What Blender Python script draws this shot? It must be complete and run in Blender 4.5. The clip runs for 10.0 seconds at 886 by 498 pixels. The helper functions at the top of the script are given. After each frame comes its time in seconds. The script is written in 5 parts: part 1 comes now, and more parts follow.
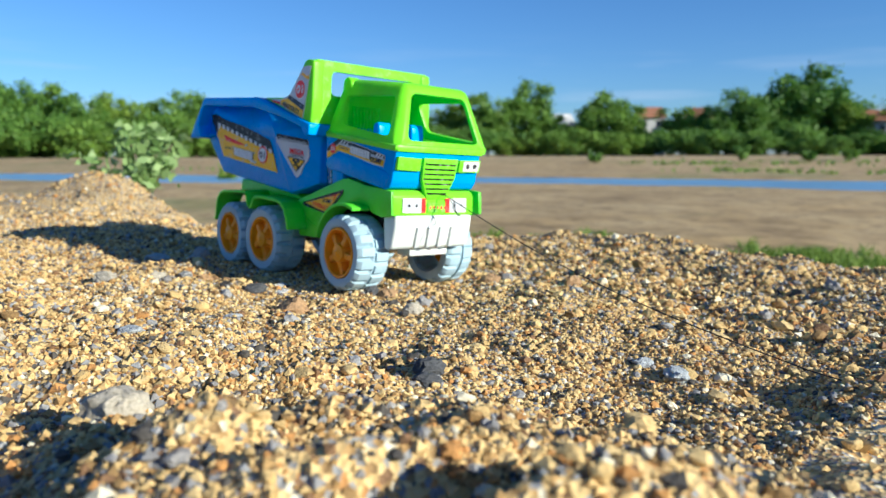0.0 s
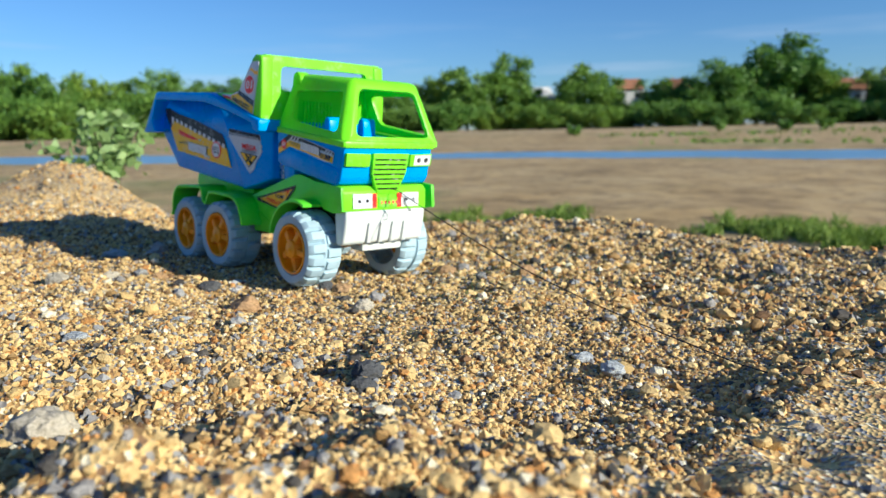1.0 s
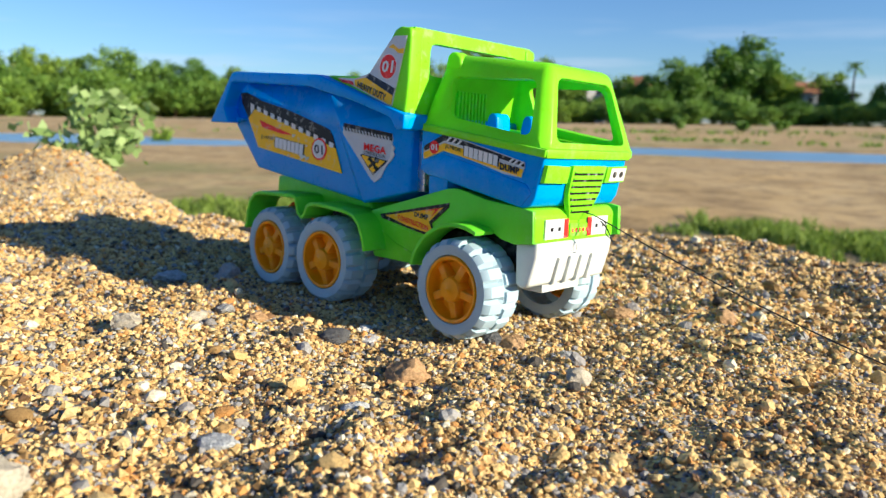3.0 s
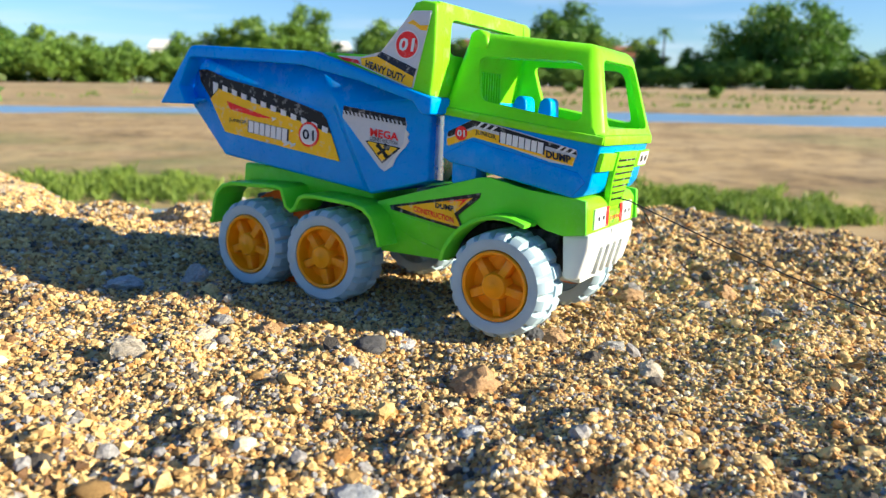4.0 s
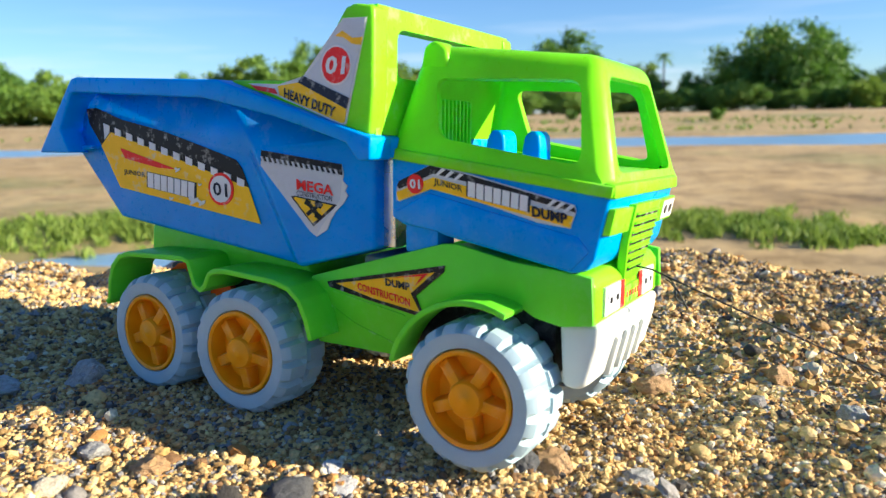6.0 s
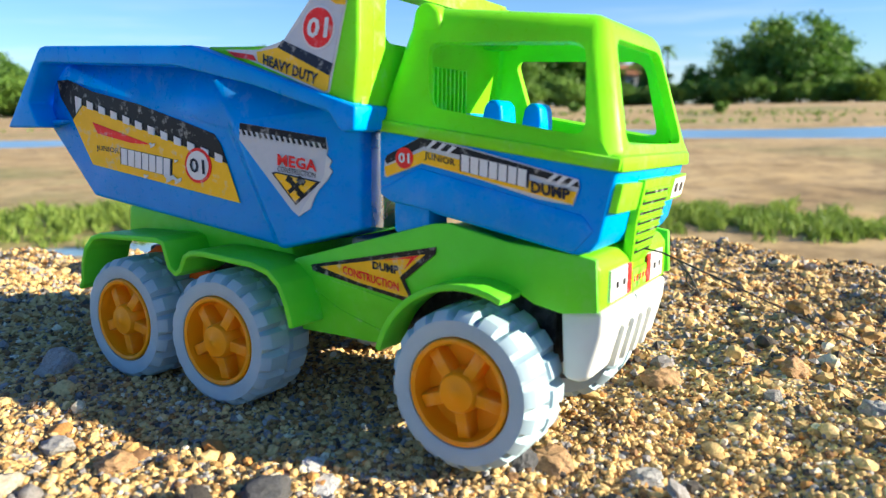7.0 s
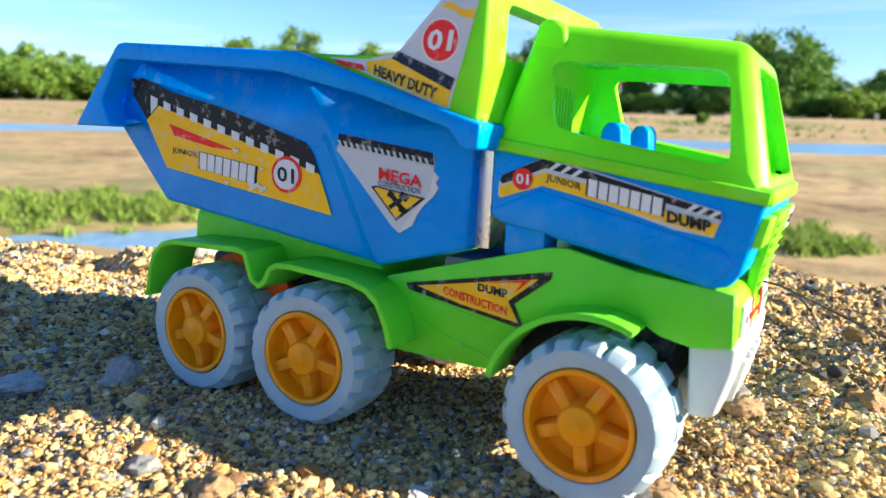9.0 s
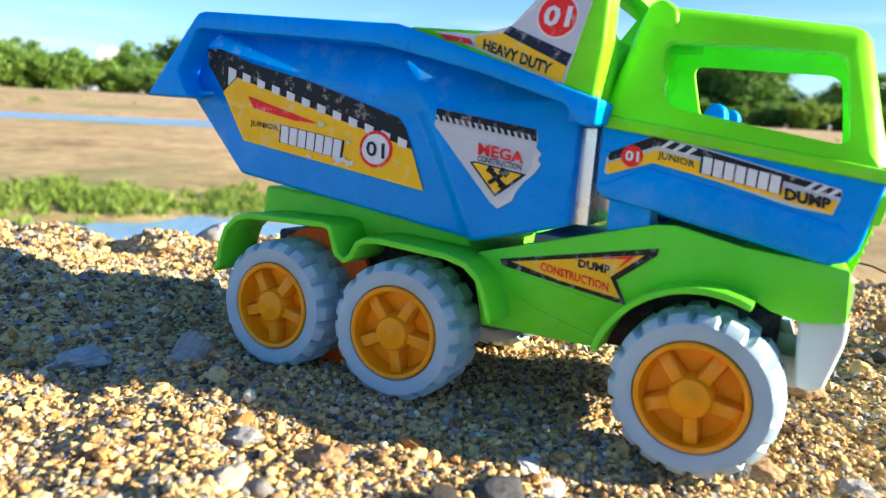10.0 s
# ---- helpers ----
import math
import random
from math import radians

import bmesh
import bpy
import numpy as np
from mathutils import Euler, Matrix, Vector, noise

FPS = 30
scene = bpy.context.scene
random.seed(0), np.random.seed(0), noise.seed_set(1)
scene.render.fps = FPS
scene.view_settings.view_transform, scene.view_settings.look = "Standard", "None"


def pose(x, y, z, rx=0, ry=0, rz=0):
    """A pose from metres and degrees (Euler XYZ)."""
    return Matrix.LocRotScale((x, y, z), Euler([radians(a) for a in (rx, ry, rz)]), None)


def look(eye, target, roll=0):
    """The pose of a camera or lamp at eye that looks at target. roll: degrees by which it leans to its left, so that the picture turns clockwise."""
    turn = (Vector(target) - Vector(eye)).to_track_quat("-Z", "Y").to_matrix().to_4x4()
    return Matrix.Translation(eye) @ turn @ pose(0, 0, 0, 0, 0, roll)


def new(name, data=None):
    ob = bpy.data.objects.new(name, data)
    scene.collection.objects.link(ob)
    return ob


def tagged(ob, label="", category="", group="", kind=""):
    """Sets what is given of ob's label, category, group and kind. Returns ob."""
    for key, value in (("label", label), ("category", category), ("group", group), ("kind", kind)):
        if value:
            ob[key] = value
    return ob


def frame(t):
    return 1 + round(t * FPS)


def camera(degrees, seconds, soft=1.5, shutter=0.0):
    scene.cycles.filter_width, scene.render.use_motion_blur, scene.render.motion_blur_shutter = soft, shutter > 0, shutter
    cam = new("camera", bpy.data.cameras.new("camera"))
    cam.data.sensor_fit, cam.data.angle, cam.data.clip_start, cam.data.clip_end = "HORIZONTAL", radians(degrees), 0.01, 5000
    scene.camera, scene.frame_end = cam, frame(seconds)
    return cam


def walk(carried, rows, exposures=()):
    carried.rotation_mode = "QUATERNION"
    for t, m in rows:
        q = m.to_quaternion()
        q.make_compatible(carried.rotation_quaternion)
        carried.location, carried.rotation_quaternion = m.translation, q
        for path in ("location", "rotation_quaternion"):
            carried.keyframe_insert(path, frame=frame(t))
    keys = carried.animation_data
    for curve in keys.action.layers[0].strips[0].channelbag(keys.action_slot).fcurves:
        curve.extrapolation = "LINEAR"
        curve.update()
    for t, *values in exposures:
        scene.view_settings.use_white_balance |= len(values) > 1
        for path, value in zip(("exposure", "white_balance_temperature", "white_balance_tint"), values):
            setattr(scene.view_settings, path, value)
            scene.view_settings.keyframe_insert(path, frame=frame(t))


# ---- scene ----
# ---- camera ----
cam = camera(63.33, 10.0, soft=1.35)
cam.data.dof.use_dof = True
cam.data.dof.focus_distance = 0.39
cam.data.dof.aperture_fstop = 12.0
PATH = [
    (0, pose(0.7059, -0.3241, 0.0798, 82.52, 0.19, 48.61)),
    (0.5, pose(0.6996, -0.3193, 0.0898, 81.70, 1.00, 49.24)),
    (1, pose(0.7245, -0.3072, 0.0950, 80.58, 1.20, 46.99)),
    (1.5, pose(0.6944, -0.3072, 0.0804, 80.23, 2.07, 47.32)),
    (2, pose(0.6304, -0.3240, 0.0999, 78.55, 2.39, 45.52)),
    (2.2, pose(0.5907, -0.3125, 0.1064, 77.83, 0.98, 47.42)),
    (3.3, pose(0.4687, -0.3221, 0.1032, 80.03, -1.52, 40.08)),
    (3.5, pose(0.4387, -0.3447, 0.1136, 77.86, -1.07, 36.05)),
    (4, pose(0.3861, -0.3616, 0.1149, 77.08, -0.59, 31.32)),
    (4.5, pose(0.4074, -0.3344, 0.1102, 77.61, 0.20, 30.28)),
    (5, pose(0.3859, -0.2993, 0.1156, 78.80, 0.18, 31.54)),
    (5.5, pose(0.3585, -0.2660, 0.1187, 79.67, 1.30, 31.47)),
    (7, pose(0.3330, -0.2173, 0.1056, 78.86, 1.05, 31.73)),
    (7.5, pose(0.3318, -0.2169, 0.1066, 79.27, 0.78, 31.67)),
    (8, pose(0.3220, -0.2226, 0.1124, 77.66, 0.93, 31.23)),
    (8.5, pose(0.3030, -0.2324, 0.1082, 79.40, -0.04, 31.42)),
    (9, pose(0.2804, -0.2352, 0.1126, 78.85, -1.33, 30.49)),
    (9.5, pose(0.2588, -0.2468, 0.1073, 78.03, -2.54, 30.09)),
    (10, pose(0.2313, -0.2666, 0.1005, 78.91, -3.02, 27.74)),
]
walk(cam, PATH, exposures=[(0.0, 0.67, 5250, 6), (2.2, 0.48, 5750, 8), (3.3, 1.06, 6000, 10), (4.5, 1.20, 6050, 10), (7.0, 1.34, 6000, 10), (10.0, 1.66, 6050, 10)])

# ---- sky and sun ----
SUN_AZ, SUN_EL = radians(72.5), radians(19)
world = bpy.data.worlds.new("sky")
scene.world = world
world.use_nodes = True
wn, wl = world.node_tree.nodes, world.node_tree.links
sky = wn.new("ShaderNodeTexSky")
sky.sky_type = "NISHITA"
sky.sun_disc = False
sky.sun_elevation, sky.sun_rotation = SUN_EL, SUN_AZ
sky.air_density, sky.dust_density, sky.ozone_density = 1.0, 0.1, 2.5
wn["Background"].inputs["Strength"].default_value = 0.061
# thin cloud streaks low over the horizon
wtc = wn.new("ShaderNodeTexCoord")
wsep = wn.new("ShaderNodeSeparateXYZ")
wl.new(wtc.outputs["Generated"], wsep.inputs[0])
wmap = wn.new("ShaderNodeMapping")
wmap.inputs["Scale"].default_value = (2.2, 2.2, 26.0)
wl.new(wtc.outputs["Generated"], wmap.inputs[0])
wnoise = wn.new("ShaderNodeTexNoise")
wnoise.inputs["Scale"].default_value = 1.7
wnoise.inputs["Detail"].default_value = 5.0
wl.new(wmap.outputs[0], wnoise.inputs["Vector"])
wramp = wn.new("ShaderNodeValToRGB")
wramp.color_ramp.elements[0].position, wramp.color_ramp.elements[1].position = 0.50, 0.72
wl.new(wnoise.outputs["Fac"], wramp.inputs[0])
wlow = wn.new("ShaderNodeMapRange")
wlow.inputs["From Min"].default_value, wlow.inputs["From Max"].default_value = 0.16, 0.07
wl.new(wsep.outputs["Z"], wlow.inputs["Value"])
wmul = wn.new("ShaderNodeMath")
wmul.operation = "MULTIPLY"
wl.new(wramp.outputs[0], wmul.inputs[0])
wl.new(wlow.outputs[0], wmul.inputs[1])
wmul2 = wn.new("ShaderNodeMath")
wmul2.operation = "MULTIPLY"
wmul2.inputs[1].default_value = 0.42
wl.new(wmul.outputs[0], wmul2.inputs[0])
wmix = wn.new("ShaderNodeMixRGB")
wmix.inputs[2].default_value = (7.0, 7.3, 7.9, 1)
wl.new(wmul2.outputs[0], wmix.inputs[0])
wtint = wn.new("ShaderNodeMixRGB")
wtint.blend_type = "MULTIPLY"
wtint.inputs[0].default_value = 1.0
wtint.inputs[2].default_value = (0.75, 0.96, 1.25, 1)
wl.new(sky.outputs[0], wtint.inputs[1])
wl.new(wtint.outputs[0], wmix.inputs[1])
wl.new(wmix.outputs[0], wn["Background"].inputs["Color"])

sun = new("sun", bpy.data.lights.new("sun", "SUN"))
sun.data.energy, sun.data.angle, sun.data.color = 5.0, radians(0.55), (1.0, 0.86, 0.62)
sun.matrix_world = look((20 * math.sin(SUN_AZ) * math.cos(SUN_EL), 20 * math.cos(SUN_AZ) * math.cos(SUN_EL), 20 * math.sin(SUN_EL)), (0, 0, 0))


# ---- materials ----
def material(name):
    m = bpy.data.materials.new(name)
    m.use_nodes = True
    return m, m.node_tree.nodes, m.node_tree.links, m.node_tree.nodes["Principled BSDF"]


def noise_node(n, l, scale, detail=3.0, rough=0.55):
    tc, t = n.new("ShaderNodeTexCoord"), n.new("ShaderNodeTexNoise")
    t.inputs["Scale"].default_value, t.inputs["Detail"].default_value = scale, detail
    t.inputs["Roughness"].default_value = rough
    l.new(tc.outputs["Object"], t.inputs["Vector"])
    return t


def ramp_node(n, l, source, stops):
    r = n.new("ShaderNodeValToRGB")
    e = r.color_ramp.elements
    while len(e) < len(stops):
        e.new(0.5)
    for el, (p, c) in zip(e, stops):
        el.position, el.color = p, (*c, 1)
    l.new(source, r.inputs[0])
    return r


def mixed(n, l, a, b, fac, mode="MIX"):
    m = n.new("ShaderNodeMixRGB")
    m.blend_type = mode
    for socket, v in ((m.inputs[0], fac), (m.inputs[1], a), (m.inputs[2], b)):
        if isinstance(v, (int, float)):
            socket.default_value = v
        elif isinstance(v, tuple):
            socket.default_value = (*v, 1)
        else:
            l.new(v, socket)
    return m.outputs[0]


def bumped(n, l, p, height, strength, distance):
    b = n.new("ShaderNodeBump")
    b.inputs["Strength"].default_value, b.inputs["Distance"].default_value = strength, distance
    l.new(height, b.inputs["Height"])
    l.new(b.outputs[0], p.inputs["Normal"])


def plastic(name, c, rough=0.34, glow=0.0, dust=(0.55, 0.45, 0.32)):
    """Moulded toy plastic: faint colour drift, dust film, fine scratches; glow is the share that lets light through."""
    m, n, l, p = material(name)
    big = noise_node(n, l, 28, 4)
    fine = noise_node(n, l, 260, 5, 0.7)
    tone = ramp_node(n, l, big.outputs["Fac"], [(0.3, tuple(v * 0.88 for v in c)), (0.7, tuple(min(1, v * 1.08) for v in c))])
    spots = ramp_node(n, l, fine.outputs["Fac"], [(0.62, (0, 0, 0)), (0.80, (0.07, 0.07, 0.07))])
    col = mixed(n, l, tone.outputs[0], dust, spots.outputs[0])
    # pale rubbed edges
    geo = n.new("ShaderNodeNewGeometry")
    edge = ramp_node(n, l, geo.outputs["Pointiness"], [(0.53, (0, 0, 0)), (0.62, (1, 1, 1))])
    patch = noise_node(n, l, 110, 4, 0.7)
    worn = ramp_node(n, l, patch.outputs["Fac"], [(0.50, (0, 0, 0)), (0.66, (0.28, 0.28, 0.28))])
    rub = mixed(n, l, edge.outputs[0], worn.outputs[0], 1.0, "MULTIPLY")
    col = mixed(n, l, col, tuple(0.45 + 0.5 * v for v in c), rub)
    l.new(col, p.inputs["Base Color"])
    rr = ramp_node(n, l, fine.outputs["Fac"], [(0.3, (rough - 0.06,) * 3), (0.75, (rough + 0.22,) * 3)])
    l.new(rr.outputs[0], p.inputs["Roughness"])
    p.inputs["Specular IOR Level"].default_value = 0.24
    bumped(n, l, p, fine.outputs["Fac"], 0.12, 0.0006)
    if glow:
        t, mx = n.new("ShaderNodeBsdfTranslucent"), n.new("ShaderNodeMixShader")
        l.new(col, t.inputs[0])
        mx.inputs[0].default_value = glow
        l.new(p.outputs[0], mx.inputs[1])
        l.new(t.outputs[0], mx.inputs[2])
        l.new(mx.outputs[0], n["Material Output"].inputs[0])
    return m


BLUE = plastic("blue_plastic", (0.0003, 0.35, 1.0), 0.27, 0.18)
LIME = plastic("lime_plastic", (0.30, 0.92, 0.012), 0.28, 0.26)
GREEN = plastic("green_plastic", (0.18, 0.82, 0.028), 0.32, 0.10)
ORANGE = plastic("orange_plastic", (1.0, 0.36, 0.002), 0.30, 0.10)
RED_ORANGE = plastic("red_orange_plastic", (1.0, 0.14, 0.006), 0.42, 0.2)
WHITE = plastic("white_plastic", (0.72, 0.74, 0.70), 0.42, 0.08)
TYRE = plastic("pale_grey_tyre", (0.40, 0.53, 0.60), 0.5, 0.06)
# near-black; on the underframe this colour stands in for shade
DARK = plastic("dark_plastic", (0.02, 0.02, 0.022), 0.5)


def paper(name, c, wear=0.0):
    m, n, l, p = material(name)
    t = noise_node(n, l, 190, 5, 0.65)
    r = ramp_node(n, l, t.outputs["Fac"], [(0.3, tuple(v * 0.94 for v in c)), (0.55, c), (0.80 - wear, (0.62, 0.60, 0.55))])
    l.new(r.outputs[0], p.inputs["Base Color"])
    p.inputs["Roughness"].default_value = 0.38
    p.inputs["Specular IOR Level"].default_value = 0.22
    return m


S_YELLOW = paper("sticker_yellow", (1.0, 0.57, 0.006))
S_BLACK = paper("sticker_black", (0.012, 0.012, 0.014), 0.0)
S_WHITE = paper("sticker_white", (0.78, 0.78, 0.78))
S_GREY = paper("sticker_silver", (0.60, 0.63, 0.67))
S_RED = paper("sticker_red", (0.90, 0.025, 0.020))
S_ORANGE = paper("sticker_orange", (1.0, 0.54, 0.008))
S_NAVY = paper("sticker_navy", (0.014, 0.017, 0.035))
S_TORN = paper("sticker_torn_edge", (0.72, 0.72, 0.70), 0.05)

CHROME, n_, l_, p_ = material("dull_metal")
p_.inputs["Metallic"].default_value = 1.0
t_ = noise_node(n_, l_, 60, 4)
l_.new(ramp_node(n_, l_, t_.outputs["Fac"], [(0.3, (0.62, 0.55, 0.46)), (0.7, (0.85, 0.83, 0.80))]).outputs[0], p_.inputs["Base Color"])
l_.new(ramp_node(n_, l_, t_.outputs["Fac"], [(0.3, (0.12,) * 3), (0.7, (0.35,) * 3)]).outputs[0], p_.inputs["Roughness"])

CORD, n_, l_, p_ = material("black_cord")
t_ = noise_node(n_, l_, 900, 2)
l_.new(ramp_node(n_, l_, t_.outputs["Fac"], [(0.3, (0.012, 0.011, 0.010)), (0.7, (0.05, 0.045, 0.04))]).outputs[0], p_.inputs["Base Color"])
p_.inputs["Roughness"].default_value = 0.7


def grain_ramp(n, l, source):
    r = ramp_node(n, l, source, [(0.0, (0.33, 0.205, 0.080)), (0.10, (0.66, 0.455, 0.185)), (0.24, (0.76, 0.53, 0.22)), (0.36, (0.48, 0.295, 0.11)), (0.46, (0.73, 0.52, 0.225)), (0.60, (0.80, 0.585, 0.265)),
                                    (0.655, (0.58, 0.29, 0.09)), (0.70, (0.31, 0.29, 0.275)), (0.775, (0.10, 0.088, 0.075)), (0.84, (0.34, 0.33, 0.32)), (0.91, (0.82, 0.73, 0.52)), (0.95, (0.24, 0.135, 0.065))])
    r.color_ramp.interpolation = "CONSTANT"
    return r


def stone(name, tint=None):
    """Gravel: every pebble its own colour, with grain inside it."""
    m, n, l, p = material(name)
    if tint is None:
        g = n.new("ShaderNodeNewGeometry")
        base = grain_ramp(n, l, g.outputs["Random Per Island"]).outputs[0]
    elif tint == "each":
        g = n.new("ShaderNodeObjectInfo")
        base = grain_ramp(n, l, g.outputs["Random"]).outputs[0]
    else:
        g = noise_node(n, l, 2.2, 6, 0.7)
        base = ramp_node(n, l, g.outputs["Fac"], [(0.3, tuple(v * 0.65 for v in tint)), (0.7, tint)]).outputs[0]
    t = noise_node(n, l, 420 if tint is None else 7.0, 6, 0.72)
    shade = ramp_node(n, l, t.outputs["Fac"], [(0.34, (0.58, 0.56, 0.53)), (0.56, (1.0, 1.0, 1.0))])
    l.new(mixed(n, l, base, shade.outputs[0], 0.8, "MULTIPLY"), p.inputs["Base Color"])
    p.inputs["Roughness"].default_value = 0.75
    p.inputs["Specular IOR Level"].default_value = 0.2
    bumped(n, l, p, t.outputs["Fac"], 0.5 if tint is None else 0.55, 0.0012 if tint is None else 0.004)
    return m


GRAIN, PEBBLE = stone("gravel_grains"), stone("pebble_stone", "each")
ROCK_GREY, ROCK_PALE, ROCK_DARK = stone("grey_rock", (0.50, 0.49, 0.47)), stone("pale_rock", (0.66, 0.58, 0.45)), stone("dark_rock", (0.13, 0.13, 0.135))
ROCK_TAN, ROCK_BLUE, SHELL = stone("tan_rock", (0.58, 0.36, 0.18)), stone("blue_grey_rock", (0.60, 0.62, 0.63)), stone("shell_white", (0.85, 0.83, 0.80))

# sand: coarse near grit and wide drifts, greener on the far banks
SAND, n_, l_, p_ = material("river_sand")
tc_ = n_.new("ShaderNodeTexCoord")
v_ = n_.new("ShaderNodeTexVoronoi")
v_.inputs["Scale"].default_value = 420
l_.new(tc_.outputs["Object"], v_.inputs["Vector"])
sep_ = n_.new("ShaderNodeSeparateColor")
l_.new(v_.outputs["Color"], sep_.inputs[0])
grit_ = grain_ramp(n_, l_, sep_.outputs[0])
near_ = noise_node(n_, l_, 9, 5)
tone_ = ramp_node(n_, l_, near_.outputs["Fac"], [(0.3, (0.78, 0.76, 0.72)), (0.7, (1.0, 1.0, 1.0))])
gritty = mixed(n_, l_, grit_.outputs[0], tone_.outputs[0], 1.0, "MULTIPLY")
drift_ = noise_node(n_, l_, 0.55, 6, 0.6)
flat_ = ramp_node(n_, l_, drift_.outputs["Fac"], [(0.28, (0.27, 0.175, 0.072)), (0.45, (0.45, 0.305, 0.13)), (0.70, (0.57, 0.41, 0.20))])
green_ = noise_node(n_, l_, 0.10, 5, 0.6)
gmask_ = ramp_node(n_, l_, green_.outputs["Fac"], [(0.52, (0, 0, 0)), (0.64, (0.65, 0.65, 0.65))])
clod_ = noise_node(n_, l_, 2.6, 6, 0.7)
clods = ramp_node(n_, l_, clod_.outputs["Fac"], [(0.36, (0.55, 0.52, 0.48)), (0.52, (1.0, 1.0, 1.0)), (0.70, (1.12, 1.10, 1.05))])
flat_c = mixed(n_, l_, flat_.outputs[0], clods.outputs[0], 1.0, "MULTIPLY")
far_c = mixed(n_, l_, flat_c, (0.16, 0.20, 0.05), gmask_.outputs[0])
pos_ = n_.new("ShaderNodeSeparateXYZ")
l_.new(tc_.outputs["Object"], pos_.inputs[0])
fade_ = n_.new("ShaderNodeMapRange")
fade_.inputs["From Min"].default_value, fade_.inputs["From Max"].default_value = -0.12, -0.5
l_.new(pos_.outputs["Z"], fade_.inputs["Value"])
l_.new(mixed(n_, l_, gritty, far_c, fade_.outputs[0]), p_.inputs["Base Color"])
p_.inputs["Roughness"].default_value = 0.9
bumped(n_, l_, p_, v_.outputs["Distance"], 0.6, 0.002)

WATER, n_, l_, p_ = material("river_water")
p_.inputs["Base Color"].default_value = (0.22, 0.38, 0.54, 1)
p_.inputs["Roughness"].default_value = 0.30
p_.inputs["IOR"].default_value = 1.33
t_ = noise_node(n_, l_, 3.0, 4)
bumped(n_, l_, p_, t_.outputs["Fac"], 0.5, 0.06)


def leafy(name, dark, light, through_=0.35):
    m, n, l, p = material(name)
    g = n.new("ShaderNodeNewGeometry")
    o = n.new("ShaderNodeObjectInfo")
    r = ramp_node(n, l, g.outputs["Random Per Island"], [(0.0, dark), (1.0, light)])
    r2 = ramp_node(n, l, o.outputs["Random"], [(0.0, (0.62, 0.75, 0.62)), (0.5, (1.0, 1.0, 0.9)), (1.0, (1.35, 1.15, 0.8))])
    col = mixed(n, l, r.outputs[0], r2.outputs[0], 1.0, "MULTIPLY")
    l.new(col, p.inputs["Base Color"])
    p.inputs["Roughness"].default_value = 0.6
    t, mx = n.new("ShaderNodeBsdfTranslucent"), n.new("ShaderNodeMixShader")
    l.new(col, t.inputs[0])
    mx.inputs[0].default_value = through_
    l.new(p.outputs[0], mx.inputs[1])
    l.new(t.outputs[0], mx.inputs[2])
    l.new(mx.outputs[0], n["Material Output"].inputs[0])
    return m


LEAF = leafy("tree_leaves", (0.085, 0.185, 0.028), (0.25, 0.40, 0.060))
GRASS = leafy("grass_blades", (0.10, 0.19, 0.03), (0.30, 0.42, 0.08))
BUSH = leafy("bush_leaves", (0.24, 0.35, 0.10), (0.52, 0.62, 0.28))
BARK, n_, l_, p_ = material("bark")
t_ = noise_node(n_, l_, 5, 5)
l_.new(ramp_node(n_, l_, t_.outputs["Fac"], [(0.3, (0.07, 0.05, 0.035)), (0.7, (0.20, 0.155, 0.11))]).outputs[0], p_.inputs["Base Color"])
p_.inputs["Roughness"].default_value = 0.9


def plaster(name, c):
    m, n, l, p = material(name)
    t = noise_node(n, l, 1.3, 5)
    l.new(ramp_node(n, l, t.outputs["Fac"], [(0.3, tuple(v * 0.75 for v in c)), (0.65, c)]).outputs[0], p.inputs["Base Color"])
    p.inputs["Roughness"].default_value = 0.85
    return m


P_WHITE, P_PINK, P_ROOF, P_BLUE = plaster("white_wall", (0.75, 0.73, 0.70)), plaster("pink_wall", (0.62, 0.36, 0.34)), plaster("clay_roof", (0.42, 0.19, 0.10)), plaster("blue_sheet", (0.10, 0.25, 0.55))
P_GLASS, n_, l_, p_ = material("dark_window")
p_.inputs["Base Color"].default_value = (0.03, 0.035, 0.04, 1)
p_.inputs["Roughness"].default_value = 0.15


# ---- building helpers ----
def finish(name, bm, mat, sharp=35):
    bmesh.ops.recalc_face_normals(bm, faces=bm.faces)
    me = bpy.data.meshes.new(name)
    bm.to_mesh(me)
    bm.free()
    me.materials.append(mat)
    me.polygons.foreach_set("use_smooth", [True] * len(me.polygons))
    me.set_sharp_from_angle(angle=radians(sharp))
    return me


def mesh_of(name, verts, faces, mat, smooth=False):
    me = bpy.data.meshes.new(name)
    me.from_pydata([tuple(v) for v in verts], [], [tuple(f) for f in faces])
    me.materials.append(mat)
    if smooth:
        me.polygons.foreach_set("use_smooth", [True] * len(me.polygons))
    me.update()
    return me


def part(name, bm, mat, parent, label=""):
    me = bm if isinstance(bm, bpy.types.Mesh) else finish(name, bm, mat)
    ob = new(name, me)
    ob.parent = parent
    if "base" in parent:
        ob.matrix_parent_inverse = Matrix.Translation(parent["base"]).inverted()
    return tagged(ob, label)


def add_prism(bm, pts, y0, y1, shear=None):
    """A polygon in x and z, drawn out from y0 to y1; shear gives an extra y at each point."""
    s = shear or (lambda x, z: 0.0)
    a = [bm.verts.new((x, y0 + s(x, z), z)) for x, z in pts]
    b = [bm.verts.new((x, y1 + s(x, z), z)) for x, z in pts]
    k = len(pts)
    bm.faces.new(a)
    bm.faces.new(b[::-1])
    for i in range(k):
        bm.faces.new((a[i], b[i], b[(i + 1) % k], a[(i + 1) % k]))
    return bm


